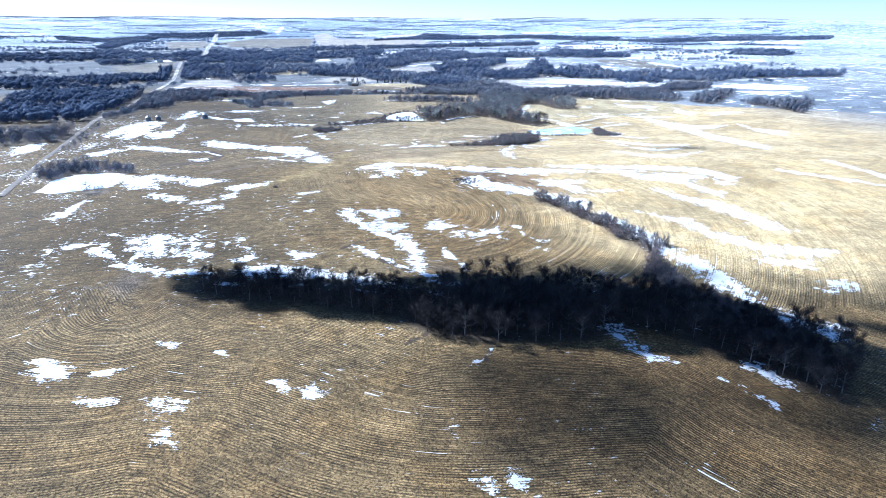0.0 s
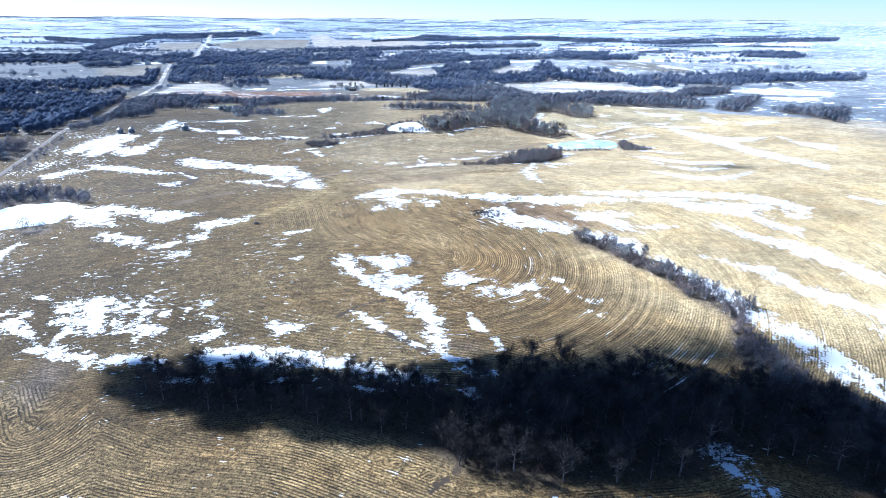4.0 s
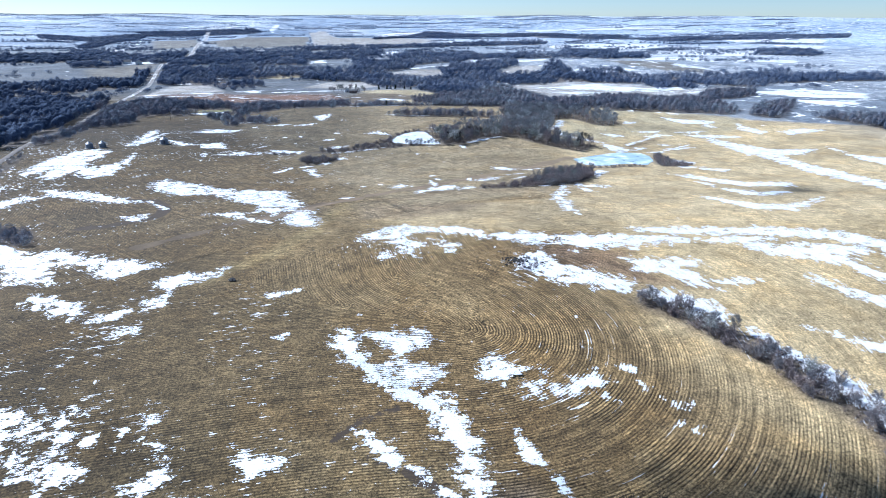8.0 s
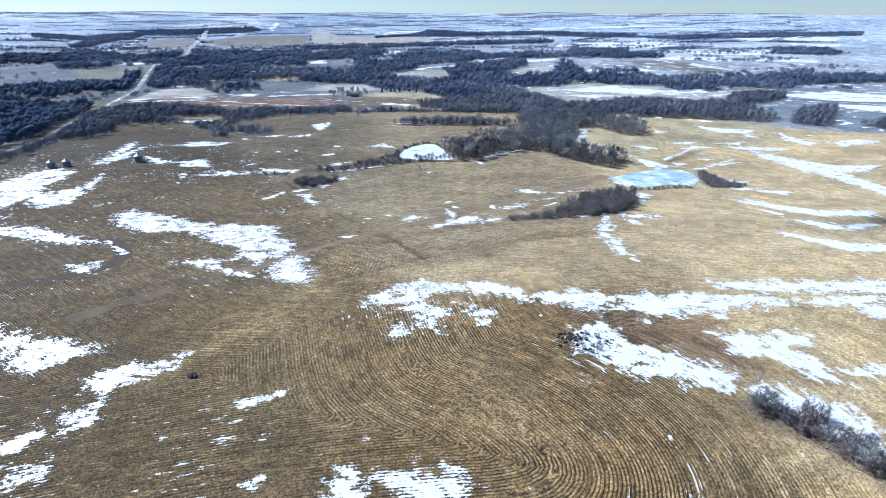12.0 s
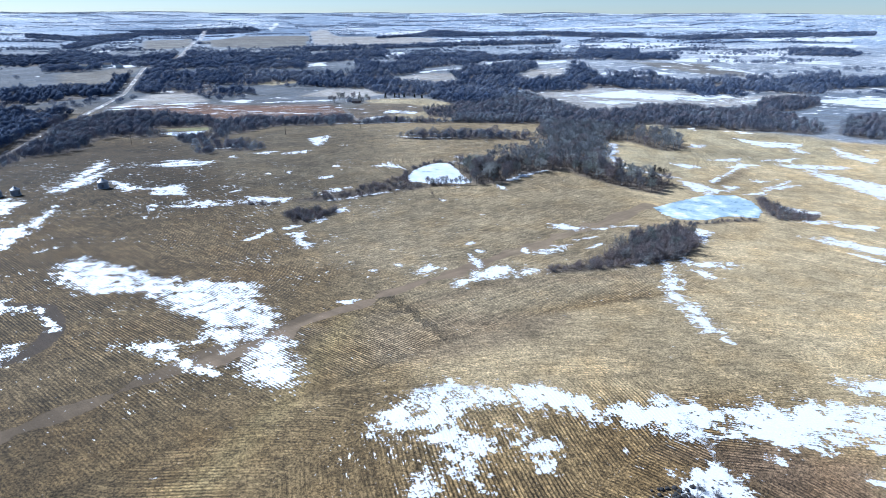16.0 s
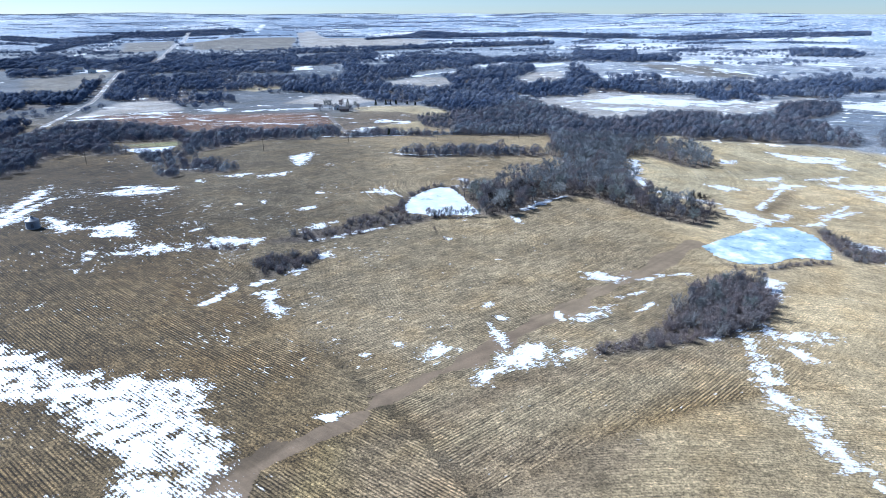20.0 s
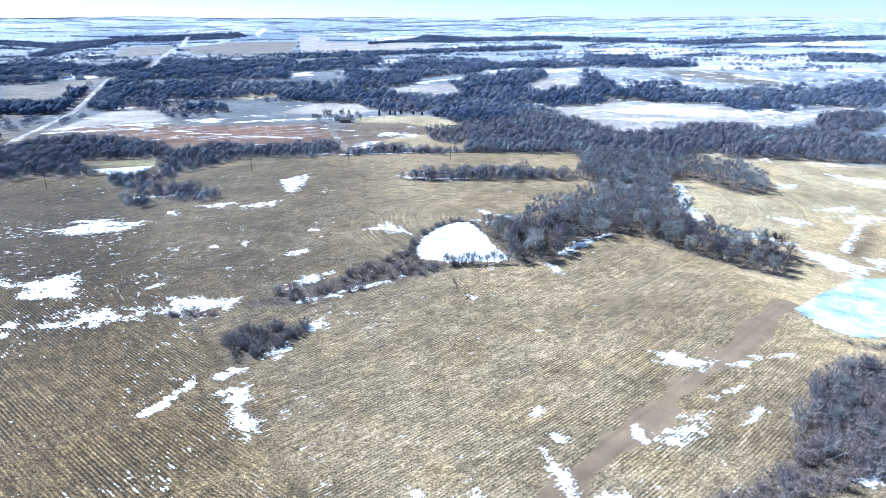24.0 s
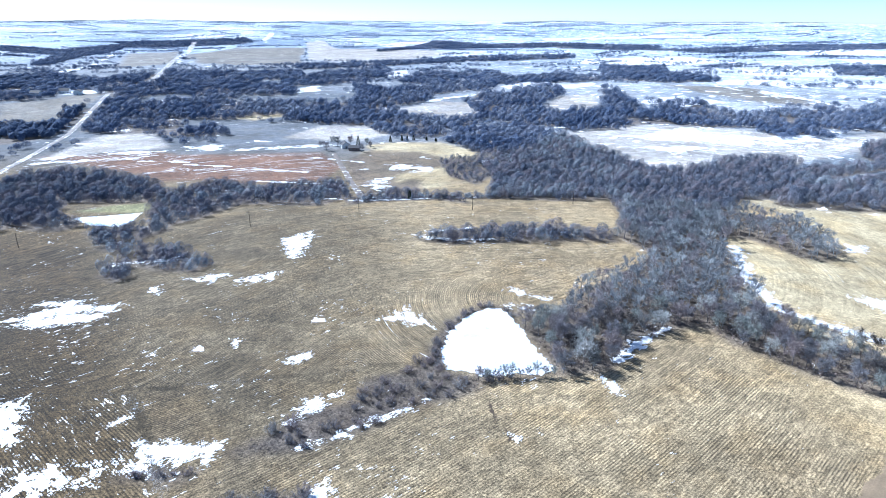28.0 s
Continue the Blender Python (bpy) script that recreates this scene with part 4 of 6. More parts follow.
snow([(323.4, 503.2), (320.3, 476.9), (334.7, 452), (317.2, 432.3), (312.5, 457.1)], thin=-0.25)
snow([(329.3, 564.6), (353, 570), (363.7, 559.3), (330.2, 551.5)], thin=-0.25)
snow([(180.4, 289.4), (189.6, 289.2), (183.4, 282), (176.3, 283.1)], thin=-0.25)
snow([(140.7, 279), (146.1, 274.7), (151, 267.4), (155.8, 258.4), (159.6, 254.4), (156, 250.3), (150.5, 259.1), (146, 269), (139, 273.6)], thin=-0.25)
snow([(108.8, 278.2), (117.4, 280.2), (123.4, 277.4), (115.5, 275), (108.7, 274.3)], thin=-0.25)
snow([(86.9, 297.3), (101.4, 296.1), (111.3, 294.2), (107.5, 288.9), (102, 288.4), (106.2, 283.4), (104.3, 275.8), (98.9, 277.7), (96, 284.3), (87.6, 288.6)], thin=-0.25)
snow([(-171.7, 445.8), (-172.6, 464.7), (-165.1, 496), (-154.8, 503.3), (-144.8, 495), (-148.8, 468.3), (-146, 456.2), (-130.7, 468.5), (-131, 492.1), (-127.8, 473.8), (-127.6, 444.5), (-137.8, 437.3), (-148, 449.8), (-156.1, 435), (-161.6, 443.8), (-158.4, 462.2), (-166.3, 446.2)], thin=-0.25)
snow([(-143.1, 539.4), (-153, 608.6), (-141.6, 571.3), (-139.1, 534.3)], thin=-0.25)
snow([(-144.2, 514.6), (-135.9, 571.9), (-133, 531.9), (-139, 511)], thin=-0.25)
snow([(-124, 535.5), (-104.6, 520.6), (-110.8, 513.9)], thin=-0.25)
snow([(-100.9, 521.5), (-89.4, 530.1), (-83.3, 510.6), (-96.1, 510.1)], thin=-0.25)
snow([(-164.4, 396.1), (-157.8, 405.5), (-144, 406.5), (-151, 398.5), (-154.3, 389.9), (-160.3, 387.8)], thin=-0.25)
snow([(271, 645.5), (281.9, 634.6), (304.9, 619.2), (295.3, 609.8), (274.9, 617.1), (269.9, 636.4)], thin=-0.25)
snow([(292.5, 611.9), (293.4, 594.5), (285.9, 597.7)], thin=-0.25)
snow([(318.5, 607), (317.2, 589.5), (319.4, 566.9), (310.6, 559.8), (305.9, 580.2)], thin=-0.25)
snow([(252.3, 572.9), (272.4, 566.7), (291.5, 556.2), (283.1, 551.3), (258, 562.3)], thin=-0.25)
snow([(260.4, 551.4), (267.1, 544.7), (267.4, 533.7), (275.4, 510), (256.5, 488.4), (258.3, 511.7), (258.2, 524.1), (258.1, 537.5)], thin=-0.25)
snow([(216.7, 585.5), (241.7, 589), (232, 580.7)], thin=-0.25)
snow([(251.6, 582.2), (276.9, 582.6), (263.7, 576)], thin=-0.25)
snow([(186.9, 575.6), (198, 574), (201.3, 565), (189.5, 564.8)], thin=-0.25)
snow([(173.7, 435.7), (182.8, 429.3), (189.8, 413.2), (185.6, 408.7), (179.7, 422.5)], thin=-0.25)
snow([(176.9, 414), (181.5, 404), (178, 400.2), (177.1, 408.2)], thin=-0.25)
snow([(196.1, 483.3), (208.8, 472), (201.7, 467.2), (193.3, 475.1)], thin=-0.25)
snow([(190.6, 460.4), (205, 456.4), (191.8, 454.1)], thin=-0.25)
snow([(201.8, 453.7), (215, 447.3), (208.6, 442.1), (201.1, 448.8)], thin=-0.25)
snow([(171.8, 537.2), (178, 530), (182.2, 523.9), (173.5, 506.3), (169.7, 515.9)], thin=-0.25)
snow([(181.3, 519.6), (187.6, 514.3), (176.2, 509.5)], thin=-0.25)
snow([(191.2, 525.5), (198.6, 521.8), (189.9, 516.5)], thin=-0.25)
snow([(192.4, 506.2), (206, 511.6), (221.7, 524.3), (238.4, 533.5), (218.3, 519.2), (200.5, 505.6)], thin=-0.25)
snow([(215.5, 537.5), (225.8, 532.8), (215.6, 531.3)], thin=-0.25)
snow([(209.6, 518), (221.2, 522.1), (236.3, 523.5), (218.9, 516.2)], thin=-0.25)
snow([(187.2, 532.8), (222, 564), (232.6, 568), (218.8, 558.8), (188.9, 530.6)], thin=-0.25)
snow([(219.3, 567), (232.6, 575.4), (241.1, 569.6), (226.2, 564.9)], thin=-0.25)
snow([(77.7, 464.4), (81.5, 463.3), (83.5, 460.3), (87.6, 457.5), (92.1, 455.4), (86.4, 455.5), (81.8, 457.4), (77.6, 458.7)], thin=-0.4)
snow([(96.8, 455.9), (102.4, 458.5), (112.3, 458.7)], width=1.1, thin=-0.3)
snow([(78.0, 443.3), (80.8, 442.5), (83.7, 443.0), (87.2, 446.1), (90.0, 445.3), (85.7, 442.9), (82.4, 441.0), (78.6, 441.2)])
snow([(85.6, 435.5), (89.9, 437.8), (88.1, 435.0), (83.6, 431.1), (80.2, 430.6), (83.5, 432.8)])
snow([(67.3, 435.0), (74.7, 435.1), (70.8, 431.0), (69.9, 428.6), (64.5, 426.4), (58.2, 425.2), (59.0, 427.6), (63.4, 430.3), (69.2, 432.1)], stripes=True)
snow([(35.6, 441.9), (38.6, 442.2), (38.9, 439.3), (35.9, 439.1)], thin=0.1, stripes=True)
snow([(38.4, 432.8), (41.2, 432.9), (40.4, 429.3), (38.1, 429.0)], thin=0.1, stripes=True)
snow([(56.9, 433.0), (56.5, 429.3), (56.7, 427.5)], width=0.9, thin=-0.2)
snow([(88.2, 411.4), (99.8, 413.8), (91.2, 408.8)], thin=-0.25)
snow([(135.8, 453.1), (139.4, 447.3), (128.5, 434.5), (127.9, 438.5)], thin=-0.25)
snow([(-10.3, 256.9), (-4.6, 258.0), (-3.5, 250.0), (-1.7, 242.9), (-4.6, 243.9), (-7.6, 247.5), (-8.4, 252.1)], thin=-0.45)
snow([(-5.3, 244.2), (-1.2, 243.0), (4.4, 234.1), (11.4, 232.4), (11.5, 227.3), (7.2, 229.0), (3.0, 233.1), (-1.7, 239.3)], thin=-0.6)
snow([(-1.4, 255.8), (7.4, 257.7), (14.5, 255.9), (15.4, 249.9), (9.9, 249.3), (7.3, 244.9), (9.3, 242.3), (17.4, 241.3), (12.2, 233.4), (5.8, 232.8), (1.7, 236.6), (-0.2, 242.8), (4.9, 242.7), (3.8, 249.7), (2.4, 252.3)], thin=-0.1, stripes=True)
snow([(7.3, 230.2), (12.6, 230.9), (16.8, 225.4), (18.7, 220.1), (19.8, 214.5), (19.7, 206.7), (19.5, 199.9), (19.9, 194.7), (18.8, 195.0), (16.5, 198.2), (16.6, 203.7), (16.6, 209.9), (15.4, 215.5), (12.3, 222.2), (9.5, 227.6)], thin=-0.7)
snow([(19.7, 195.8), (20.7, 193.1), (23.0, 190.8), (25.2, 188.7), (29.3, 187.5)], width=1.3, thin=-0.4)
snow([(21.7, 195.3), (25.5, 194.4), (25.4, 191.6), (21.8, 192.9)], stripes=True)
snow([(-3.8, 219.7), (-0.2, 218.4), (5.0, 211.5), (5.7, 209.0), (3.1, 209.5), (-0.4, 213.5)], thin=-0.45)
snow([(4.9, 210.3), (8.8, 206.0), (11.9, 201.8), (14.5, 199.9)], width=0.9, thin=-0.2)
snow([(29.1, 217.7), (30.6, 213.4), (32.6, 208.6), (34.4, 203.7), (33.0, 204.3), (30.5, 207.9), (28.8, 211.1)], thin=-0.45)
snow([(33.3, 204.3), (34.1, 201.3), (34.4, 198.3)], width=0.9, thin=-0.2)
snow([(-27.0, 216.2), (-24.4, 214.1), (-18.4, 212.6), (-17.0, 210.3), (-21.5, 209.7), (-24.7, 208.0), (-25.7, 211.6)], thin=0.2, stripes=True)
snow([(-86.4, 226.5), (-81.6, 228.5), (-77.7, 230.0), (-72.5, 232.0), (-70.9, 229.0), (-66.4, 230.5), (-70.0, 224.9), (-67.4, 224.5), (-70.4, 220.1), (-67.0, 221.2), (-68.7, 217.2), (-70.0, 213.4), (-68.3, 210.5), (-70.5, 207.2), (-75.0, 211.3), (-77.5, 213.9), (-81.4, 215.9), (-83.9, 215.8), (-83.2, 220.8)], thin=0.1)
snow([(-65.3, 229.8), (-60.3, 229.1), (-61.2, 225.3), (-58.8, 222.8), (-60.5, 219.9), (-58.3, 216.0), (-61.0, 215.2), (-63.9, 222.2)], thin=0.1)
snow([(-68.5, 213.8), (-60.4, 214.2), (-57.6, 215.0), (-53.7, 212.7), (-54.0, 208.1), (-57.4, 205.9), (-56.8, 200.4), (-56.9, 196.7), (-57.9, 197.6), (-58.1, 203.5), (-60.2, 207.4), (-59.6, 211.0), (-64.3, 210.7)], thin=0.1)
snow([(-96.9, 224.0), (-90.8, 224.5), (-89.6, 220.3), (-92.0, 219.2), (-88.0, 214.1), (-84.3, 208.5), (-82.1, 204.7), (-83.0, 204.4), (-87.1, 209.6), (-90.5, 210.5), (-93.4, 213.8), (-96.5, 214.7), (-96.2, 218.3), (-93.5, 219.8)], thin=0.1)
snow([(-110.4, 218.0), (-105.1, 218.6), (-106.6, 220.2), (-103.2, 223.2), (-96.6, 225.3), (-96.5, 223.0), (-99.0, 219.4), (-104.2, 216.7), (-104.1, 215.4), (-109.0, 215.1)], thin=0.1)
snow([(-81.3, 202.7), (-75.6, 201.6), (-70.9, 198.8), (-65.5, 196.3), (-61.8, 196.3)], width=2.2, thin=-0.3)
snow([(-61.1, 196.5), (-55.7, 196.1), (-50.9, 195.1)], width=1.8, thin=-0.3)
snow([(-79.2, 209.7), (-76.8, 214.1), (-76.1, 209.8), (-78.0, 204.2), (-79.9, 201.1), (-79.7, 204.7)])
snow([(-94.3, 232.3), (-92.0, 233.4), (-88.7, 231.4), (-90.9, 230.3)], thin=0.1)
snow([(-56.7, 219.8), (-54.2, 224.0), (-54.7, 217.0)])
snow([(-47.4, 230.2), (-45.6, 230.4), (-45.7, 223.8), (-44.6, 219.5), (-41.5, 216.9), (-43.8, 215.2), (-39.5, 215.0), (-37.9, 210.7), (-39.6, 205.8), (-41.8, 204.3), (-45.1, 204.6), (-45.2, 209.2), (-43.5, 211.9)], thin=0.1)
snow([(-51.5, 223.6), (-49.1, 223.0), (-50.0, 220.6)], thin=0.1)
snow([(25.2, 238.2), (29.5, 244.4), (32.4, 241.3), (35.4, 239), (39, 239.2), (33.6, 234.5), (30.1, 234.1), (24.9, 235.4)])
snow([(34.5, 232.7), (39.9, 234.8), (42.6, 232.6), (44.1, 230.6), (47.2, 231.7), (46.4, 233.6), (54.1, 235.3), (55, 232.1), (46.1, 228.4), (41.1, 227.7), (35.1, 229.9)], stripes=True)
snow([(52.5, 229.2), (55.6, 225), (53.4, 224.6), (51.3, 227.3)], stripes=True)
snow([(61.2, 238.8), (65, 236.5), (63.2, 234.7), (60.3, 236.5)], stripes=True)
snow([(62.6, 232.2), (65.1, 229.6), (62.5, 228.3)], stripes=True)
snow([(65.1, 226.5), (68.3, 223), (72.7, 223.1), (71.8, 220.6), (66.6, 221.1)], thin=0.3, stripes=True)
snow([(64.5, 218.3), (67.3, 216.5), (65.3, 215.9)], thin=0.2, stripes=True)
snow([(67, 214.8), (70.3, 215.4), (67.6, 212.9)], thin=0.2, stripes=True)
snow([(-126.2, 332.1), (-115, 327.7), (-101.6, 326.3), (-93.6, 319.6), (-65.6, 307), (-66.8, 302), (-77.2, 298.1), (-83.6, 299.9), (-92.1, 311.1), (-99.7, 310.9), (-98.2, 303.5), (-90.7, 295.4), (-102.7, 297.4), (-109, 297.4)])
snow([(-96.5, 288.8), (-90, 286.2), (-77.8, 277.8), (-79.2, 275.8), (-87.1, 279.1), (-94.3, 283.8)])
snow([(-63.5, 292.9), (-55.6, 297.7), (-43.8, 299.8), (-45.6, 293.8), (-52.4, 290.8), (-59.3, 286.3), (-63, 287.4)])
snow([(-63.7, 281.3), (-57.1, 282.5), (-55.9, 274.8), (-61.2, 272.9)])
snow([(-73.1, 269), (-66.4, 276.8), (-63.7, 274.2), (-67.2, 268.1)])
snow([(-29.9, 280.2), (-18.4, 283.9), (-21.3, 280.2), (-27.8, 278.2)], stripes=True)
snow([(-64.5, 264.2), (-59.9, 264.9), (-59.5, 261.4), (-62.9, 260.2)], thin=0.1, stripes=True)
snow([(-150.7, 418.3), (-129.7, 414.3), (-92.8, 389.8), (-109.4, 391.4), (-139, 406.7)])
snow([(-98.1, 368.2), (-88.3, 368.5), (-85.5, 360.8), (-92.3, 360.5)])
snow([(-5.4, 266.4), (-2.3, 267.6), (-1.6, 265.3)], thin=0.3, stripes=True)
snow([(-25.3, 256.6), (-21.3, 258.4), (-22.3, 254.8)], thin=0.3, stripes=True)
snow([(-27.2, 230.3), (-22.9, 230.1), (-23.9, 228.6)], thin=0.3, stripes=True)
snow([(-2.3, 325.1), (5.2, 332.6), (17.4, 337.1), (23.7, 332.9), (35.6, 332.8), (46.8, 323), (56.1, 325.7), (69.9, 321.1), (89.3, 321.7), (101.9, 318.7), (120.9, 315.1), (116, 309.4), (91.1, 309), (85.3, 307.3), (80.1, 306.8), (67.9, 312.2), (52.3, 314), (45.7, 318.8), (35, 321.8), (27.7, 326.7), (19.4, 325.8), (11.6, 321.1), (3, 319.6), (-1.6, 320.6)])
snow([(6, 318.3), (17.1, 320.6), (20.8, 313.4), (14.7, 307.2), (4.9, 301.1), (3.5, 305.7), (9.3, 311.3)], thin=0.3, stripes=True)
snow([(24.1, 319.5), (32.1, 314.4), (30.7, 305.5), (26.6, 307.6)], thin=0.3, stripes=True)
snow([(15.2, 304.9), (18.6, 303.2), (17.4, 299.9)], thin=0.2, stripes=True)
snow([(69.8, 306), (74.6, 304.9), (71.2, 301.4)])
snow([(51.6, 303.4), (59.1, 306.2), (62.1, 301.2), (62.8, 295.7), (71.9, 290.4), (77.3, 284), (84, 280.3), (78.8, 274.2), (71.2, 275.3), (65.1, 279.4), (56.6, 281.6), (52.6, 288.9), (46.7, 293)])
snow([(83.3, 279.7), (88.7, 275.1), (95.9, 271.5), (101.2, 264.3), (102.7, 258.9), (97.9, 253.3), (92.9, 257.2), (88.7, 263.4), (83.9, 269.7), (78.7, 274.3)])
snow([(93.4, 308.7), (96.9, 308.9), (94.1, 304.3), (91.6, 304.6)])
snow([(-120.9, 580.7), (-105.2, 596.2), (-86.1, 591.1), (-103.9, 574.8)])
snow([(-65.8, 260.9), (-62.3, 263.3), (-59.2, 262.5), (-61.5, 259.6), (-64.5, 259.1)], thin=0.2)
snow([(-104.6, 427.4), (-97.7, 432.4), (-85.5, 425.2), (-69.6, 414.3), (-57.6, 408.5), (-45.7, 407.4), (-37.6, 403.9), (-33.8, 395.8), (-35.9, 390.9), (-31, 382.9), (-25.5, 376), (-26.8, 370.1), (-29.8, 363.6), (-32.3, 361.8), (-35.7, 359.5), (-38.3, 363.6), (-43.3, 365.6), (-41.2, 371.1), (-48.7, 379), (-58.1, 387.3), (-60.7, 393.5), (-69.5, 401.5), (-76.5, 402), (-83.9, 400.5), (-92.7, 408.1), (-97.2, 411.8)], stripes=True)
snow([(-67.1, 365.9), (-55.5, 365.5), (-45.7, 362.3), (-43.6, 366.6), (-40.1, 371.3), (-33.4, 367.4), (-34.4, 361.1), (-35.5, 358.4), (-41.7, 363.7), (-48.3, 360), (-52.3, 359.4), (-47.3, 355.3), (-48.8, 355.8), (-54.9, 360.6), (-65.8, 364)])
snow([(-29.7, 356.3), (-27.4, 362.8), (-22.2, 363.8), (-20.9, 358.2), (-23.2, 356.5), (-19.6, 351.2), (-19.7, 347.5), (-16.7, 343), (-18.3, 337.7), (-22, 336.8), (-26.4, 340.8), (-32.1, 344.5), (-30.6, 347.5), (-32.2, 352)], stripes=True)
snow([(-48, 356.2), (-44.4, 353.9), (-37.9, 349), (-33.9, 345.3), (-37, 345.5), (-45.2, 351.2)])
snow([(-54.2, 348.1), (-52.3, 348), (-51.6, 345.7)], thin=0.3, stripes=True)
snow([(101.5, 411.9), (106.4, 415.1), (100.8, 402.4), (98.4, 391.1), (91.7, 382.9), (91.4, 376.6), (94, 370.6), (90.5, 366.5), (89.3, 360.4), (90.8, 356.2), (88.1, 352.8), (84.3, 354.6), (84.9, 361.1), (86, 368.3), (87.9, 379), (91.5, 390.7), (96.3, 398.9), (97.9, 405.4)])
snow([(87.6, 351.9), (89, 347.6), (88, 346.9), (86.8, 349.5)])
snow([(110.8, 417.3), (113, 410.7), (120.6, 410.5), (126.5, 406), (114.6, 404.4), (108.2, 407.6)])
snow([(107, 404.6), (111.6, 402.6), (112, 394.5), (107.4, 394)])
snow([(26.6, 398.4), (34.3, 406.7), (40, 413), (47.4, 414.3), (45.7, 407), (54.3, 411), (54.5, 405.2), (46.5, 402.3), (39.3, 399.9), (32.9, 400.3), (26.6, 393.9)])
snow([(35.8, 428.1), (37.7, 419.1), (37.5, 410.3), (34.8, 407.6), (34.5, 417.5)])
snow([(14.7, 410.9), (19.2, 418), (22.7, 410), (17.1, 407.4)], thin=0.2)
snow([(-11.1, 385.5), (-4.3, 385.9), (-7.1, 382.4)])
snow([(7.3, 418.1), (11.3, 421.1), (10.1, 414.7)], thin=0.4)
snow([(-1.3, 412), (2.4, 414.1), (1, 407.7)], thin=0.4)
snow([(-31.3, 458.3), (-25.7, 459), (-24.4, 446.3), (-22.3, 440.1), (-26.4, 441.7)])
snow([(-95.3, 493.8), (-92, 495), (-90.1, 486.7), (-92.4, 485.9)])
snow([(-30.7, 456.9), (-25.7, 459.3), (-24.2, 454.5), (-25.5, 450.6), (-23.6, 443.5), (-21.5, 440), (-22.3, 437.2), (-24.9, 440.5), (-27.4, 447.5)])
snow([(-48.5, 448.7), (-45.3, 452.4), (-39.9, 460.8), (-38.9, 464.5), (-37.7, 461.3), (-40, 456.6), (-44.2, 450.2), (-47.2, 447.8)])
snow([(-34.3, 463.4), (-30.7, 467.9), (-27.9, 467.2), (-32, 461.6)])
snow([(-57.2, 499.8), (-54.9, 508.8), (-35.8, 508), (-36.9, 503), (-43.7, 500.2), (-54.8, 498.2)])
snow([(-84.9, 491.2), (-75.3, 497.3), (-60.6, 499.7), (-60.5, 496.2), (-72.1, 492.7), (-82.7, 489.9)])
snow([(-82.4, 497.6), (-74.9, 500), (-68.8, 502.7), (-61.2, 501.9), (-71, 496.9)])
snow([(-16.3, 490), (-10.3, 492.8), (-9.1, 488.2), (-13.6, 485.7)])
snow([(-24.2, 472.8), (-19.4, 479.2), (-17.5, 476.1), (-21.3, 472.1)])
snow([(-118.6, 578), (-107, 583.4), (-86.3, 587), (-91.2, 578.6), (-107.7, 575.2)])
snow([(-118.3, 597.4), (-98.7, 598.9), (-106.1, 591.5)])
snow([(-37, 659.8), (-24.1, 668.4), (-26.5, 640.3), (-29.4, 626.4), (-34.8, 642.5)], thin=0.1)
snow([(-51.4, 610.5), (-35.5, 616.3), (-35.9, 608.8), (-48, 606.8)])
snow([(-69.1, 615.9), (-54.1, 618.3), (-60.2, 609.6)])
snow([(5.2, 570.1), (13.3, 578.3), (22.5, 563.7), (14.6, 564.4)], thin=0.1)
snow([(-25.2, 547.3), (-20.1, 548.9), (-16, 551.3), (-21.6, 543.3)], thin=0.1)
snow([(66.8, 530.4), (70.2, 524.4), (70.4, 518.3), (67.2, 518.4)])
snow([(33.5, 505.1), (38.2, 504.1), (35.1, 501.3)])
snow([(74.4, 536.7), (84.8, 547.7), (101.7, 555.2), (84.7, 541.9), (75.5, 533.9)])
snow([(-65.3, 517), (-60.1, 526.7), (-60.3, 518.7), (-64, 515.1)], thin=0.3)
snow([(-43.7, 559.6), (-39.1, 561.5), (-40.1, 554.8)], thin=0.3)
snow([(-80.5, 142.1), (-77.8, 143.8), (-69.3, 136.6), (-68.5, 132.9), (-76.5, 133.7)], thin=0.1, stripes=True)
snow([(-65.1, 136.3), (-57, 138.5), (-60.4, 134.5), (-64.3, 135.1)])
snow([(-63.3, 125.1), (-56, 125), (-54.7, 122.7), (-61, 122.4)], stripes=True)
snow([(-49.7, 123.6), (-45.5, 126.4), (-41.1, 123), (-41.1, 119.3), (-47.2, 119.5)], stripes=True)
snow([(-45, 112.4), (-42, 113.5), (-39.6, 107.7), (-42.7, 107.9)], thin=0.1, stripes=True)
snow([(-25.3, 130.7), (-21.6, 131.3), (-16.7, 126.1), (-19.7, 125.7)], stripes=True)
snow([(-15.5, 127.3), (-13.7, 129.8), (-10.3, 126.4), (-13.2, 122.6), (-16.5, 124.5)], stripes=True)
snow([(-40.8, 146.8), (-32.8, 142.8), (-36.1, 141.9)], thin=0.2, stripes=True)
snow([(-54.2, 150.8), (-48.2, 149.4), (-50.4, 147.4)], thin=0.1, stripes=True)
snow([(24.9, 136.7), (28.7, 139.4), (32.6, 144.3), (31.2, 139.8), (27.3, 136.1)])
snow([(67.8, 155.3), (74.3, 155.8), (72.9, 147.6), (75.3, 142.3), (73.6, 140.6), (69.6, 144.3), (68.4, 151.2)])
snow([(71, 140.9), (77.2, 137), (79.9, 132.5), (74, 134.8)])
snow([(87.1, 124.4), (92.4, 119.8), (89.7, 118)])
snow([(90.7, 118.3), (95.3, 111.1), (92.7, 110.2)])
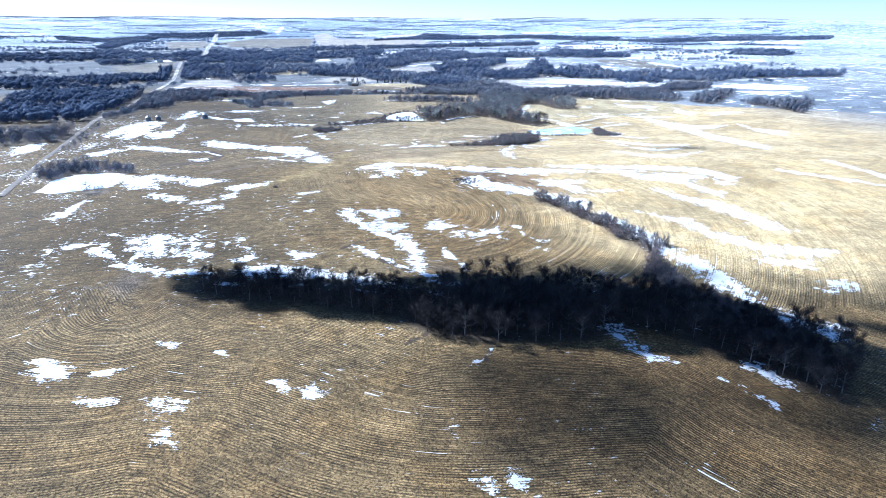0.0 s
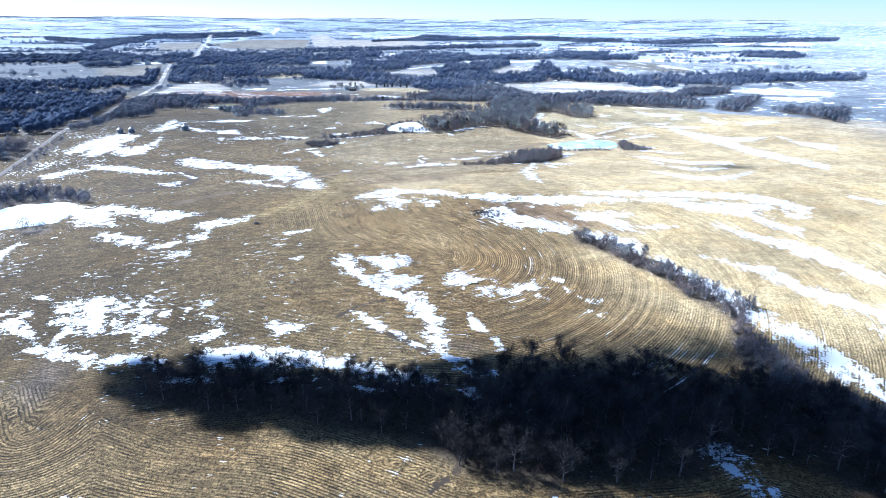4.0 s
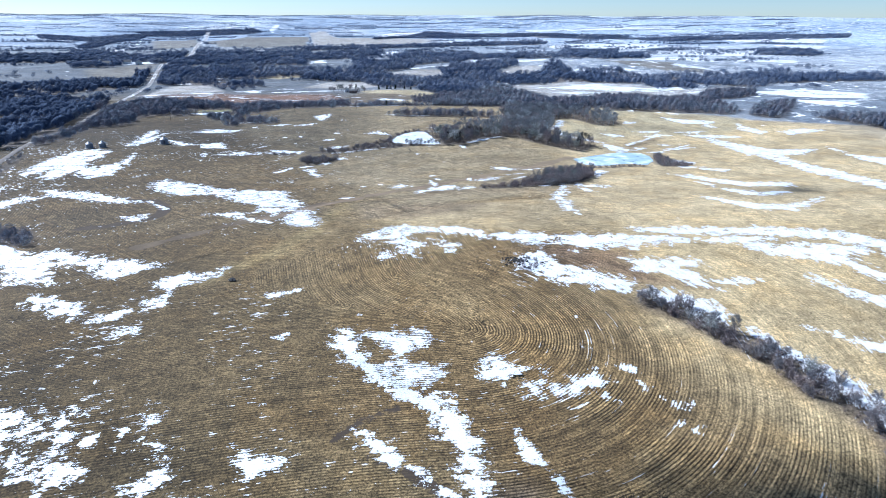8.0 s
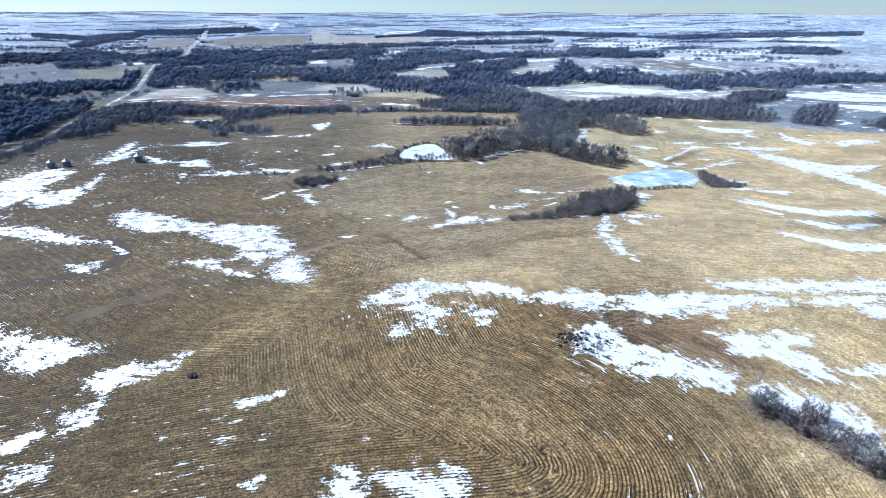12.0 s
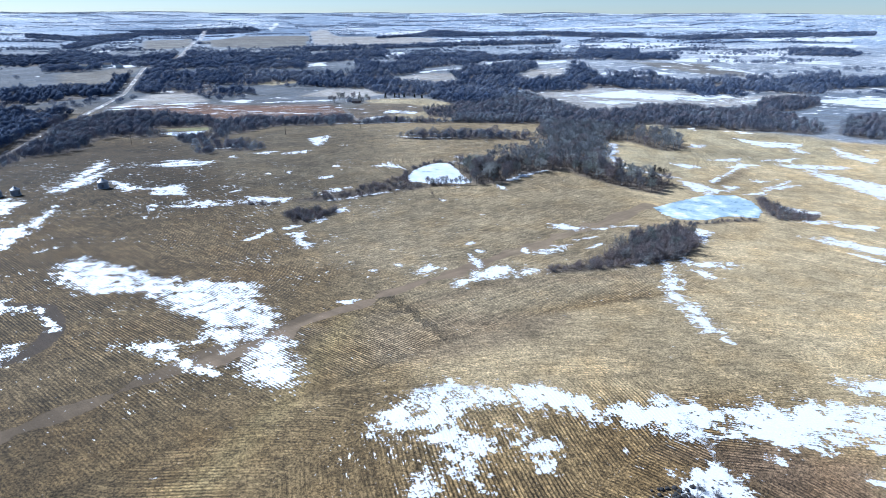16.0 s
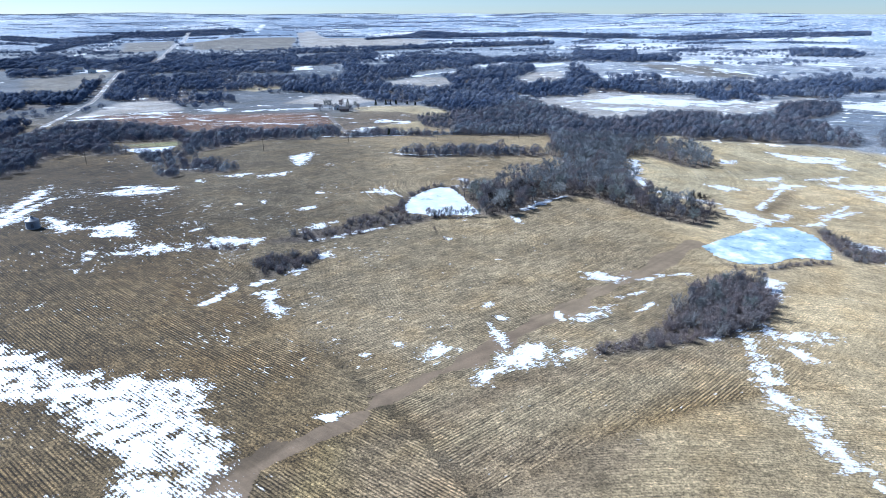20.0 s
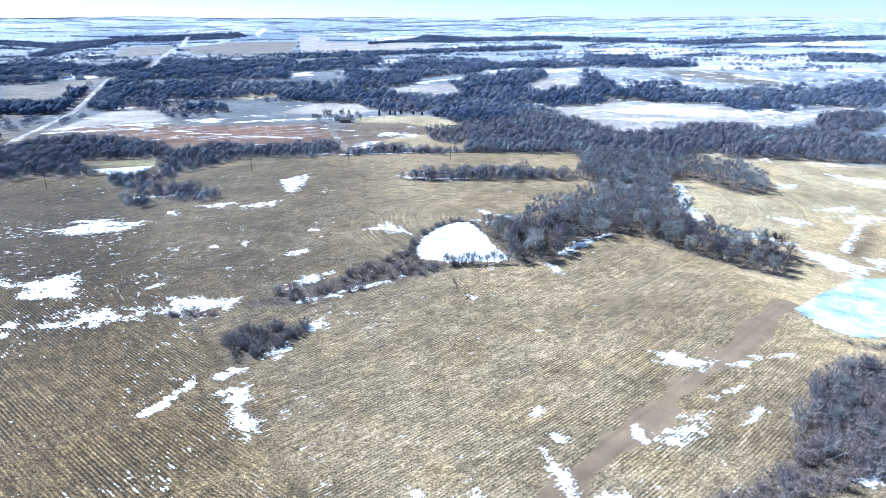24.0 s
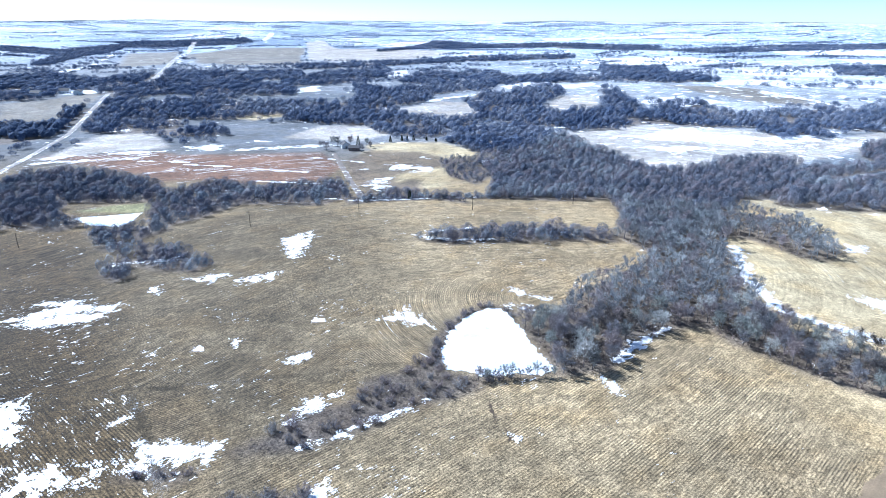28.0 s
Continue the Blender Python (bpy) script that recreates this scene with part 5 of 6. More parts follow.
snow([(-43.8, 197.7), (-39.7, 201.7), (-29.3, 201.8), (-23.3, 200.3), (-14.9, 198.9), (-7.7, 195.5), (1.6, 191.4), (15.0, 185.8), (13.7, 184.5), (3.6, 186.1), (-5.3, 190.1), (-14.5, 192.4), (-30.3, 193.9), (-42.3, 194.4)], thin=-0.35)
snow([(-47.4, 188.3), (-39.8, 188.5), (-36.0, 186.0), (-40.1, 185.9), (-45.3, 186.7)])
snow([(-5.3, 183.5), (3.4, 182.1), (6.0, 180.5), (-1.0, 180.7)])
snow([(20.0, 181.9), (23.3, 180.9), (25.3, 177.5), (23.4, 176.5), (21.6, 178.6)])
snow([(-24.7, 185.9), (-20.1, 187.7), (-23.5, 184.7)])
snow([(99.7, 256.8), (107.5, 245), (114.7, 224.3), (120, 208.5), (124.1, 190), (126.4, 169), (122, 164.2), (116.1, 176.9), (115.6, 189.2), (111.6, 204.8), (107, 222.4)])
snow([(127.9, 159), (138.1, 144.6), (132.3, 138), (126.5, 143.8), (121.6, 153)])
snow([(-96.3, 282.7), (-77.7, 276.8), (-78.9, 270.9)])
snow([(-125.6, 253.8), (-124.9, 271.5), (-120.5, 280.5), (-117.9, 260), (-121.2, 251.4)])
snow([(121.5, 248.7), (138.2, 237.9), (144.3, 223.4), (153.2, 208.8), (178.1, 199.7), (164.2, 193.8), (149.2, 199.7), (138.8, 214.2), (131, 233.5)])
snow([(143, 197.6), (163.8, 192.6), (156.6, 186.2), (143.6, 191.6)])
snow([(139.2, 275.2), (162.8, 258.4), (174.6, 220.2), (164.4, 221.7), (155, 249.7)])
snow([(155.8, 177.9), (162.5, 172.8), (159, 168.8), (152.8, 171.9)])
snow([(148.5, 171.3), (153.5, 168.1), (149.7, 165.9)])
snow([(99.1, 129.2), (102, 120.6)], 1.5, thin=-0.55)
snow([(20, 94.5), (22, 88.6)], 1.5)
snow([(26.5, 94), (29.3, 87.9)], 1.5)
snow([(-91.1, 386.8), (-87.5, 385), (-81, 376.3), (-84.9, 376.8)])
snow([(227.1, 307.4), (260.9, 272.1)], 3, thin=-0.55)
snow([(275, 331.7), (275.2, 276.6)], 4, thin=-0.55)
snow([(-22.2, 519), (-16.7, 525), (-8.9, 526.6), (-13, 520.8)])
snow([(-81.8, 605.8), (-79.2, 611), (-76, 600.1)])
snow([(54.4, 587.5), (64.3, 579.8)], 1.8)
snow([(50.6, 575.9), (58.7, 571.1)], 1.8)
snow([(171.7, 628.9), (156.1, 597.3), (152.1, 578.9), (152.2, 562.2), (162, 551.6), (170.6, 541.3)], 3.5, thin=-0.55)
snow([(230.7, 630.7), (238.7, 626), (233.2, 621.2), (224.9, 621.9)])
snow([(-103.2, 640.6), (-86.1, 641.3)], 2.5)
snow([(256, 962), (337, 1004), (367, 990), (338, 960), (254, 932)], thin=0.75)
snow([(340, 953), (384, 903), (406, 887), (347, 889)], thin=0.75)
snow([(246, 900), (302, 904), (327, 883), (266, 866)], thin=0.75)
snow([(410, 892), (479, 906), (476, 884), (412, 866)], thin=0.75)
snow([(209, 851), (224, 802), (245, 792), (205, 781), (199, 806)], thin=0.75)
snow([(-252, 911), (-206, 928), (-148, 931), (-82, 930), (-26, 942)], 7)
snow([(-151, 945), (-124, 953), (-115, 932), (-137, 924)])
snow([(8, 798), (20, 808), (14, 761), (0, 776)])
snow([(27, 861), (60, 840), (50, 828), (22, 841)])
snow([(-249, 893), (-218, 900), (-176, 902)], 5)
snow([(-96, 1331), (-62, 1377), (-50, 1297), (-80, 1279)])
snow([(-554, 1614), (-573, 1861), (-708, 2406), (-647, 2262), (-543, 1809), (-528, 1584)], thin=0.3)
snow([(-394, 1856), (-471, 2227), (-597, 2826), (-582, 2830), (-429, 2101), (-377, 1835)], thin=0.3)
snow([(551, 1959), (930, 2156), (896, 1853), (771, 1785), (532, 1858)], thin=0.3)
snow([(556, 1322), (623, 1302), (695, 1251), (710, 1388), (611, 1401)], thin=0.3)
snow([(561, 1218), (603, 1148), (608, 1109), (617, 1168), (593, 1254)], thin=0.3)
snow([(712, 1274), (827, 1238), (880, 1297), (804, 1354)], thin=0.3)
snow([(785, 1639), (984, 1604), (844, 1420), (719, 1490)], thin=0.3)
snow([(1122, 1709), (1217, 1674), (1350, 1822), (1191, 1855)], thin=0.3)
snow([(72, 2884), (193, 3053), (412, 3101), (317, 2920), (145, 2664)], thin=0.3)
snow([(210, 1327), (264, 1399), (328, 1415), (263, 1320), (221, 1296)], thin=0.3)
snow([(91, 1200), (162, 1254), (157, 1229), (89, 1185)], thin=0.3)
snow([(307, 1346), (377, 1383), (376, 1327), (298, 1287)], thin=0.3)
snow([(-371, 3040), (-400, 3557), (-367, 3500), (-329, 2882)], thin=0.3)
snow([(791, 3130), (1499, 3181), (1455, 3095), (754, 2915)], thin=0.3)
snow([(1299, 2382), (1603, 2378), (1674, 2246), (1555, 2111), (1274, 2145)])
snow([(51, 1600), (99, 1665), (109, 1533), (64, 1460)])
snow([(162, 1472), (235, 1487), (205, 1388), (148, 1374)])
snow([(-249, 1226), (-224, 1252), (-209, 1205), (-229, 1190)])
snow([(-424, 1348), (-361, 1342), (-345, 1297), (-392, 1289)])
snow([(-218.2, 421.9), (-202.9, 431), (-198.1, 412.8), (-208, 400.7)])
snow([(240, 952), (322, 985), (381, 937), (460, 949), (425, 900), (326, 898)])
snow([(497, 880), (599, 901), (647, 846), (564, 753), (528, 808)])
snow([(468, 757), (516, 700), (482.9, 662.6), (445, 678.5)])
snow([(349, 1163), (445, 1209), (482, 1155), (402, 1126)])
snow([(-10, 846), (9, 853), (17, 831), (7, 774), (-4, 788)], thin=2)
snow([(-20.4, 514.9), (-16.2, 522.2), (-9.5, 527)], 1.6)
snow([(-17.6, 504.7), (-6.6, 509.9), (4.2, 515.8), (14.3, 521.8)], 1.1)
snow([(-135, 876), (-94, 863)], 2.5)
snow([(-80, 855), (-41, 838)], 2.5)
snow([(-173, 893), (-137, 885)], 2.5)
snow([(-82, 816), (-30, 792)], 2.5)
snow([(-36, 890), (1, 868)], 2)
snow([(-120, 775), (-100, 779), (-92, 779)], 3)
snow([(-85, 780), (-62, 780)], 3)
snow([(-27, 738), (0, 723), (29, 721), (65, 722)], 2.5)
snow([(-98.5, 640.2), (-83.6, 641.1), (-79.8, 644.5)], 2)
snow([(23.8, 651.9), (40, 643.7), (58.4, 643.3)], 1.5)
snow([(31, 656.5), (50.6, 659)], 1.5)

# ---- trees ----


def tube(verts, faces, a, b, ra, rb, sides=4):
    a, b = Vector(a), Vector(b)
    q = (b - a).to_track_quat("Z", "Y")
    n = len(verts)
    for p, r in ((a, ra), (b, rb)):
        for i in range(sides):
            w = 2 * math.pi * i / sides
            verts.append(tuple(p + q @ Vector((r * math.cos(w), r * math.sin(w), 0))))
    for i in range(sides):
        j = (i + 1) % sides
        faces.append((n + i, n + j, n + sides + j, n + sides + i))


def sliver(verts, faces, a, way, length, width, rng):
    side = way.cross(Vector((rng.uniform(-1, 1), rng.uniform(-1, 1), rng.uniform(-1, 1))))
    side = side.normalized() * width * 0.5
    n = len(verts)
    verts += [tuple(a - side), tuple(a + side), tuple(a + way * length)]
    faces.append((n, n + 1, n + 2))


def rand_dir(rng, up):
    v = Vector((rng.gauss(0, 1), rng.gauss(0, 1), rng.gauss(0, 1)))
    v.normalize()
    v = v + Vector((0, 0, up))
    return v.normalized()


def grow(seed, tall, wide, forks, twigs, twig_len, twig_wide, low=0.25):
    """Trunk with limbs, and the twigs of the crown, of a bare tree of about that height."""
    rng = random.Random(seed)
    tv, tf, cv, cf = [], [], [], []
    lean = Vector((rng.uniform(-0.05, 0.05), rng.uniform(-0.05, 0.05), 1))
    base, r0 = Vector((0, 0, -0.3)), tall * 0.022
    spine = [base, base + lean * tall * 0.3, base + lean * tall * 0.62 + Vector((rng.uniform(-0.3, 0.3), rng.uniform(-0.3, 0.3), 0)), base + lean * tall * 0.85]
    for i in range(3):
        tube(tv, tf, spine[i], spine[i + 1], r0 * (1 - 0.3 * i), r0 * (0.7 - 0.3 * i + 0.08), 5)
    tips = [(spine[3], Vector((0, 0, 1)))]
    for k in range(forks):
        h = low + (0.8 - low) * (k + rng.random()) / forks
        s = min(h / 0.85, 1) * 2.99
        i = min(int(s * 0.999), 2)
        p = spine[i].lerp(spine[i + 1], s - i)
        w = k * 2.4 + rng.uniform(-0.5, 0.5)
        rise = rng.uniform(0.45, 1.0)
        way = Vector((math.cos(w), math.sin(w), rise)).normalized()
        length = wide * (1.05 - 0.5 * h) * rng.uniform(0.75, 1.1)
        mid = p + way * length * 0.55
        end = mid + (way + Vector((0, 0, 0.35)) + rand_dir(rng, 0) * 0.3).normalized() * length * 0.5
        tube(tv, tf, p, mid, r0 * 0.4, r0 * 0.26, 4)
        tube(tv, tf, mid, end, r0 * 0.26, r0 * 0.1, 3)
        tips += [(mid, way), (end, way)]
        for _ in range(6):
            q = p.lerp(end, rng.uniform(0.3, 0.97))
            w2 = (way + rand_dir(rng, 0.5) * 0.9).normalized()
            e = q + w2 * length * rng.uniform(0.25, 0.45)
            tube(tv, tf, q, e, r0 * 0.13, r0 * 0.05, 3)
            tips += [(e, w2), (q.lerp(e, 0.5), w2)]
    mid_crown = Vector((0, 0, tall * 0.55))
    for _ in range(twigs):
        p, way = rng.choice(tips)
        out = (p - mid_crown).normalized()
        d = (way * 0.25 + out * 0.55 + rand_dir(rng, 0.2)).normalized()
        sliver(cv, cf, p + rand_dir(rng, 0.1) * wide * 0.3 * rng.random(), d, twig_len * rng.uniform(0.5, 1.2), twig_wide, rng)
    return tv, tf, cv, cf


def raw_mesh(name, v, f, material):
    me = bpy.data.meshes.new(name)
    me.from_pydata(v, [], f)
    me.materials.append(material)
    me.update()
    return me


def child(name, me, parent, label=""):
    ob = new(name, me)
    ob.parent = parent
    return tagged(ob, label) if label else ob


def bare_tree(seed, tall, wide, twig_mat, label, twigs=1700, twig_len=1.0, twig_wide=0.07, forks=11):
    tv, tf, cv, cf = grow(seed, tall, wide, forks, twigs, twig_len, twig_wide)
    root = tagged(new("tree"), label, "tree", "bare trees along the creek")
    root.empty_display_size = 0.2
    child("trunk", raw_mesh("trunk", tv, tf, BARK), root)
    crown = child("crown", raw_mesh("crown", cv, cf, twig_mat), root)
    rng = np.random.RandomState(seed)
    put(crown, "tone", np.repeat(rng.random_sample(len(cf)) ** 1.5, 3))
    return root


def shrub_mesh(seed, tall, wide, stems, twigs):
    rng = random.Random(seed)
    v, f, tips = [], [], []
    for k in range(stems):
        w, lean = rng.uniform(0, 6.283), rng.uniform(0.2, 1.3)
        p = Vector((rng.uniform(-0.3, 0.3) * wide, rng.uniform(-0.3, 0.3) * wide, -0.15))
        way = Vector((math.cos(w) * lean, math.sin(w) * lean, 1)).normalized()
        m = p + way * tall * rng.uniform(0.3, 0.5)
        e = m + (way + rand_dir(rng, 0.3) * 0.4).normalized() * tall * rng.uniform(0.25, 0.45)
        tube(v, f, p, m, 0.05, 0.035, 3)
        tube(v, f, m, e, 0.035, 0.012, 3)
        tips += [(m, way), (e, way), (p.lerp(m, 0.6), way), (m.lerp(e, 0.5), way)]
    for _ in range(twigs):
        p, way = rng.choice(tips)
        d = (way * 0.3 + rand_dir(rng, 0.2)).normalized()
        sliver(v, f, p, d, tall * rng.uniform(0.14, 0.3), 0.042, rng)
    return v, f


def scatter(poly, gap, seed, jitter=0.42, grow_by=0.0):
    p = np.array(poly, float)
    rng = np.random.RandomState(seed)
    x, y = np.meshgrid(np.arange(p[:, 0].min() - grow_by, p[:, 0].max() + grow_by, gap), np.arange(p[:, 1].min() - grow_by, p[:, 1].max() + grow_by, gap))
    x = x + rng.uniform(-jitter, jitter, x.shape) * gap
    y = y + rng.uniform(-jitter, jitter, y.shape) * gap
    k = inside(poly, x, y) > 0.3 - grow_by
    return np.stack([x[k], y[k]], 1)


def stand(ob, x, y, turn, size):
    m = Matrix.LocRotScale((x, y, float(height(x, y))), Euler((0, 0, turn)), None)
    ob.matrix_basis = m @ Matrix.Diagonal((size, size, size * random.uniform(0.88, 1.12), 1))



def off_ice(pts):
    keep = np.ones(len(pts), bool)
    for p in ICES.values():
        keep &= inside(p, pts[:, 0], pts[:, 1]) < -0.8
    return pts[keep]


def off_road(pts, gap):
    keep = np.ones(len(pts), bool)
    for _, line in ROADS.values():
        keep &= to_line(line, pts[:, 0], pts[:, 1])[0] > gap
    return pts[keep]


TREE_LABELS = ["bare grey deciduous tree with a fine twiggy crown", "leafless winter tree standing in the creek thicket", "tall bare tree with spreading grey limbs"]
protos = [bare_tree(11 + i, 7.6, 2.9 + 0.3 * (i % 3), TWIG, TREE_LABELS[i % 3]) for i in range(5)]
protos += [bare_tree(31 + i, 8.6, 4.3, PALE, "pale silvery bare tree with a broad twiggy crown") for i in range(2)]
# trees for the shaded creek, their twigs coloured darker to deepen the shade
protos += [bare_tree(91 + i, 7.8, 3.1 + 0.25 * i, DARKTWIG, "bare creek tree with the shade worked into its dark twigs") for i in range(4)]
first = {p: True for p in protos}


def plant(x, y, size, pale=0.12, dark=0.0):
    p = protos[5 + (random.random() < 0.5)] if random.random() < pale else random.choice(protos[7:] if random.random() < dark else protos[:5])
    if first[p]:
        ob, first[p] = p, False
    else:
        ob = copy_thing(p, Matrix.Identity(4))
    stand(ob, x, y, random.uniform(0, 6.28), size)
    return ob


NEAR_WOODS = {"creek_l": (4.4, 0.78, 0.0), "creek_m": (5.0, 1.0, 0.0), "creek_r": (5.4, 1.0, 0.0), "pond_right": (5.4, 0.98, 0.2), "creek_n": (5.6, 0.9, 0.1)}
NEAR_END = 562
LATER = {}
for k, (key, (gap, size, pale)) in enumerate(NEAR_WOODS.items()):
    spots = off_ice(scatter(WOODS[key], gap, 40 + k))
    LATER[key] = spots[spots[:, 1] > NEAR_END]
    for x, y in spots[spots[:, 1] <= NEAR_END]:
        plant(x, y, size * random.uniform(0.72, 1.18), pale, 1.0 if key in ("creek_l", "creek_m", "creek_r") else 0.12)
BEYOND_WOODS = {"creek_far": (5.2, 1.0), "right_clump": (5.4, 0.9)}


def triangles(faces):
    out = [f[:3] for f in faces]
    return np.array(out + [(f[0], f[2], f[3]) for f in faces if len(f) == 4])


def whole_tree(seed):
    tv, tf, cv, cf = grow(seed, 7.8, 3.3, 6, 420, 1.1, 0.16)
    return np.array(tv + cv), np.concatenate([triangles(tf), np.array(cf) + len(tv)])


ICO = bmesh.new()
bmesh.ops.create_icosphere(ICO, subdivisions=1, radius=1.0)
ICO_V = np.array([v.co[:] for v in ICO.verts])
ICO_F = np.array([[v.index for v in f.verts] for f in ICO.faces])
ICO.free()
ICO = bmesh.new()
bmesh.ops.create_icosphere(ICO, subdivisions=2, radius=1.0)
ICO2_V = np.array([v.co[:] for v in ICO.verts])
ICO2_F = np.array([[v.index for v in f.verts] for f in ICO.faces])
ICO.free()


def puff(seed, tall, wide, count, length, width, fine=True, heart=0.72):
    """A tree of far woods: an uneven dense heart and a coat of twigs that stand out from it."""
    rng = random.Random(seed)
    v, f = [], []
    mid = Vector((0, 0, tall * 0.46))
    bulge = [(rand_dir(rng, 0.2), rng.uniform(0.1, 0.32)) for _ in range(7)]

    def reach(d):
        r = 0.8
        for b, k in bulge:
            r += k * max(0.0, d.dot(b) - 0.55) / 0.45
        return r
    hv = []
    for p in (ICO2_V if fine else ICO_V):
        d = Vector(p)
        r = reach(d) * heart * rng.uniform(0.86, 1.14)
        hv.append((d.x * wide * r, d.y * wide * r, mid.z + d.z * tall * 0.5 * r))
    for _ in range(count):
        d = rand_dir(rng, 0.25)
        r = reach(d) * rng.uniform(heart - 0.12, 0.92)
        p = Vector((d.x * wide * r, d.y * wide * r, mid.z + d.z * tall * 0.5 * r))
        w = (d * 0.7 + Vector((0, 0, 0.35)) + rand_dir(rng, 0) * 0.8).normalized()
        sliver(v, f, p, w, length * rng.uniform(0.5, 1.3), width, rng)
    n = len(hv)
    faces = ICO2_F if fine else ICO_F
    tri = faces if not f else np.concatenate([faces, np.array(f) + n])
    return np.array(hv + v), tri


def joined(name, pts, sizes, kinds, material, label, category, seed):
    """Many small trees in one mesh."""
    rng = np.random.RandomState(seed)
    vs, fs, tones, n = [], [], [], 0
    if not len(pts):
        return None
    z = height(pts[:, 0], pts[:, 1])
    drift = np.clip(vnoise(pts[:, 0], pts[:, 1], 60, 3) * 2.2 - 0.6, 0, 1)
    for (x, y), h, s in zip(pts, z, sizes):
        v, f = kinds[rng.randint(len(kinds))]
        a = rng.uniform(0, 6.283)
        c, d = math.cos(a) * s, math.sin(a) * s
        q = np.stack([v[:, 0] * c - v[:, 1] * d + x, v[:, 0] * d + v[:, 1] * c + y, v[:, 2] * s * rng.uniform(0.85, 1.15) + h], 1)
        vs.append(q)
        fs.append(f + n)
        tones.append(np.full(len(v), 0.62 * rng.random_sample() + 0.38 * drift[len(tones)]))
        n += len(v)
    v, f = np.concatenate(vs), np.concatenate(fs)
    me = bpy.data.meshes.new(name)
    me.vertices.add(len(v))
    me.vertices.foreach_set("co", v.astype(np.float32).ravel())
    me.loops.add(len(f) * 3)
    me.loops.foreach_set("vertex_index", f.astype(np.int32).ravel())
    me.polygons.add(len(f))
    me.polygons.foreach_set("loop_start", np.arange(0, len(f) * 3, 3, dtype=np.int32))
    me.polygons.foreach_set("use_smooth", np.full(len(f), kinds is not WHOLE))
    me.materials.append(material)
    me.update(calc_edges=True)
    ob = new(name, me)
    put(ob, "tone", np.concatenate(tones))
    return tagged(ob, label, category, kind="stuff")


MIDS = [puff(61 + i, 8.0, 3.7, 64, 1.5, 0.3, True, 0.85) for i in range(8)]
FARS = [puff(71 + i, 8.5, 4.6, 13, 2.0, 0.5, False, 0.9) for i in range(8)]
DOTS = [puff(81 + i, 8.0, 7.0, 5, 2.2, 0.9, False, 0.9) for i in range(6)]
LOWS = [puff(91 + i, 1.8, 1.3, 46, 0.8, 0.07, False, 0.22) for i in range(4)]

WHOLE = [whole_tree(51 + i) for i in range(4)]
for k, (key, poly) in enumerate(WOODS.items()):
    p = np.array(poly, float)
    dist = p[:, 1].mean()
    rng = np.random.RandomState(200 + k)
    if key in NEAR_WOODS or key in BEYOND_WOODS:
        pts = off_ice(scatter(poly, 2.6 if key in NEAR_WOODS else 4.5, 300 + k, 0.5))
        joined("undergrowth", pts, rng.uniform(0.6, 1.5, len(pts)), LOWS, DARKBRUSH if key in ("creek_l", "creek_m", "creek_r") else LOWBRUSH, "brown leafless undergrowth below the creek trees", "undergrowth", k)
        if key in NEAR_WOODS and len(LATER[key]):
            joined("woodland", LATER[key], rng.uniform(0.72, 1.18, len(LATER[key])), WHOLE, MIXED, "grey and silvery bare trees behind the pond", "woodland", k)
        if key in BEYOND_WOODS:
            gap, size = BEYOND_WOODS[key]
            pts = off_ice(scatter(poly, gap, 60 + k))
            joined("woodland", pts, rng.uniform(0.72, 1.18, len(pts)) * size, WHOLE, MIXED, "grey and silvery bare trees beyond the pond", "woodland", k)
    elif dist < 850 and key != "west_a":
        pts = off_road(off_ice(scatter(poly, 5.0, 300 + k, 0.5)), 6.0)
        size = {"belt_mid": 0.72, "mid_yard": 0.5}.get(key, 0.8)
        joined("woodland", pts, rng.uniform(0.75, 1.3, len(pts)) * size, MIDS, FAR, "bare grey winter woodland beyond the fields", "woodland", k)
    else:
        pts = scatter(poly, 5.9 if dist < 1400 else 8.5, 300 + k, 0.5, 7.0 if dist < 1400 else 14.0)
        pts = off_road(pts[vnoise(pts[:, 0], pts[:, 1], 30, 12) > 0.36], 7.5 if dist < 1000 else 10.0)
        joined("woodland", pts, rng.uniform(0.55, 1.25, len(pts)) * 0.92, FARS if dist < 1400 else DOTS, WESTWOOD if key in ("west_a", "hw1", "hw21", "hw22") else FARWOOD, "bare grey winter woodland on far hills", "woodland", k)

for i in range(10):
    plant(31 + 2.5 * i, 530.3 + random.uniform(-0.5, 0.5), random.uniform(0.4, 0.62), 0.0)

# belts of trees out to the horizon
rng = np.random.RandomState(5)
belt = []
for k in range(620):
    y0 = 1400 + 3300 * rng.random_sample() ** 0.95
    x0 = (rng.random_sample() * 1.7 - 0.98) * y0 * 0.78 + 0.13 * y0
    n = int(rng.uniform(3, 15) * (1 + y0 / 3000))
    a = rng.normal(0, 0.5)
    s = (np.arange(n) - n / 2) * (6.0 + y0 / 1500)
    for row in range(1 + (k % 4 == 0)):
        belt.append(np.stack([x0 + s + rng.uniform(-3, 3, n), y0 + s * a + row * 12 + 14 * np.sin(s / 60 + k) + rng.uniform(-4, 4, n)], 1))
for k in range(150):
    y0 = 930 + 1500 * rng.random_sample() ** 1.3
    x0 = (rng.random_sample() * 1.7 - 0.98) * y0 * 0.76 + 0.13 * y0
    n = rng.randint(5, 26)
    belt.append(np.stack([x0 + rng.normal(0, 4.5 * n ** 0.5 + y0 / 150, n), y0 + rng.normal(0, 3.0 * n ** 0.5, n)], 1))
belt = off_road(np.concatenate(belt), 9.0)
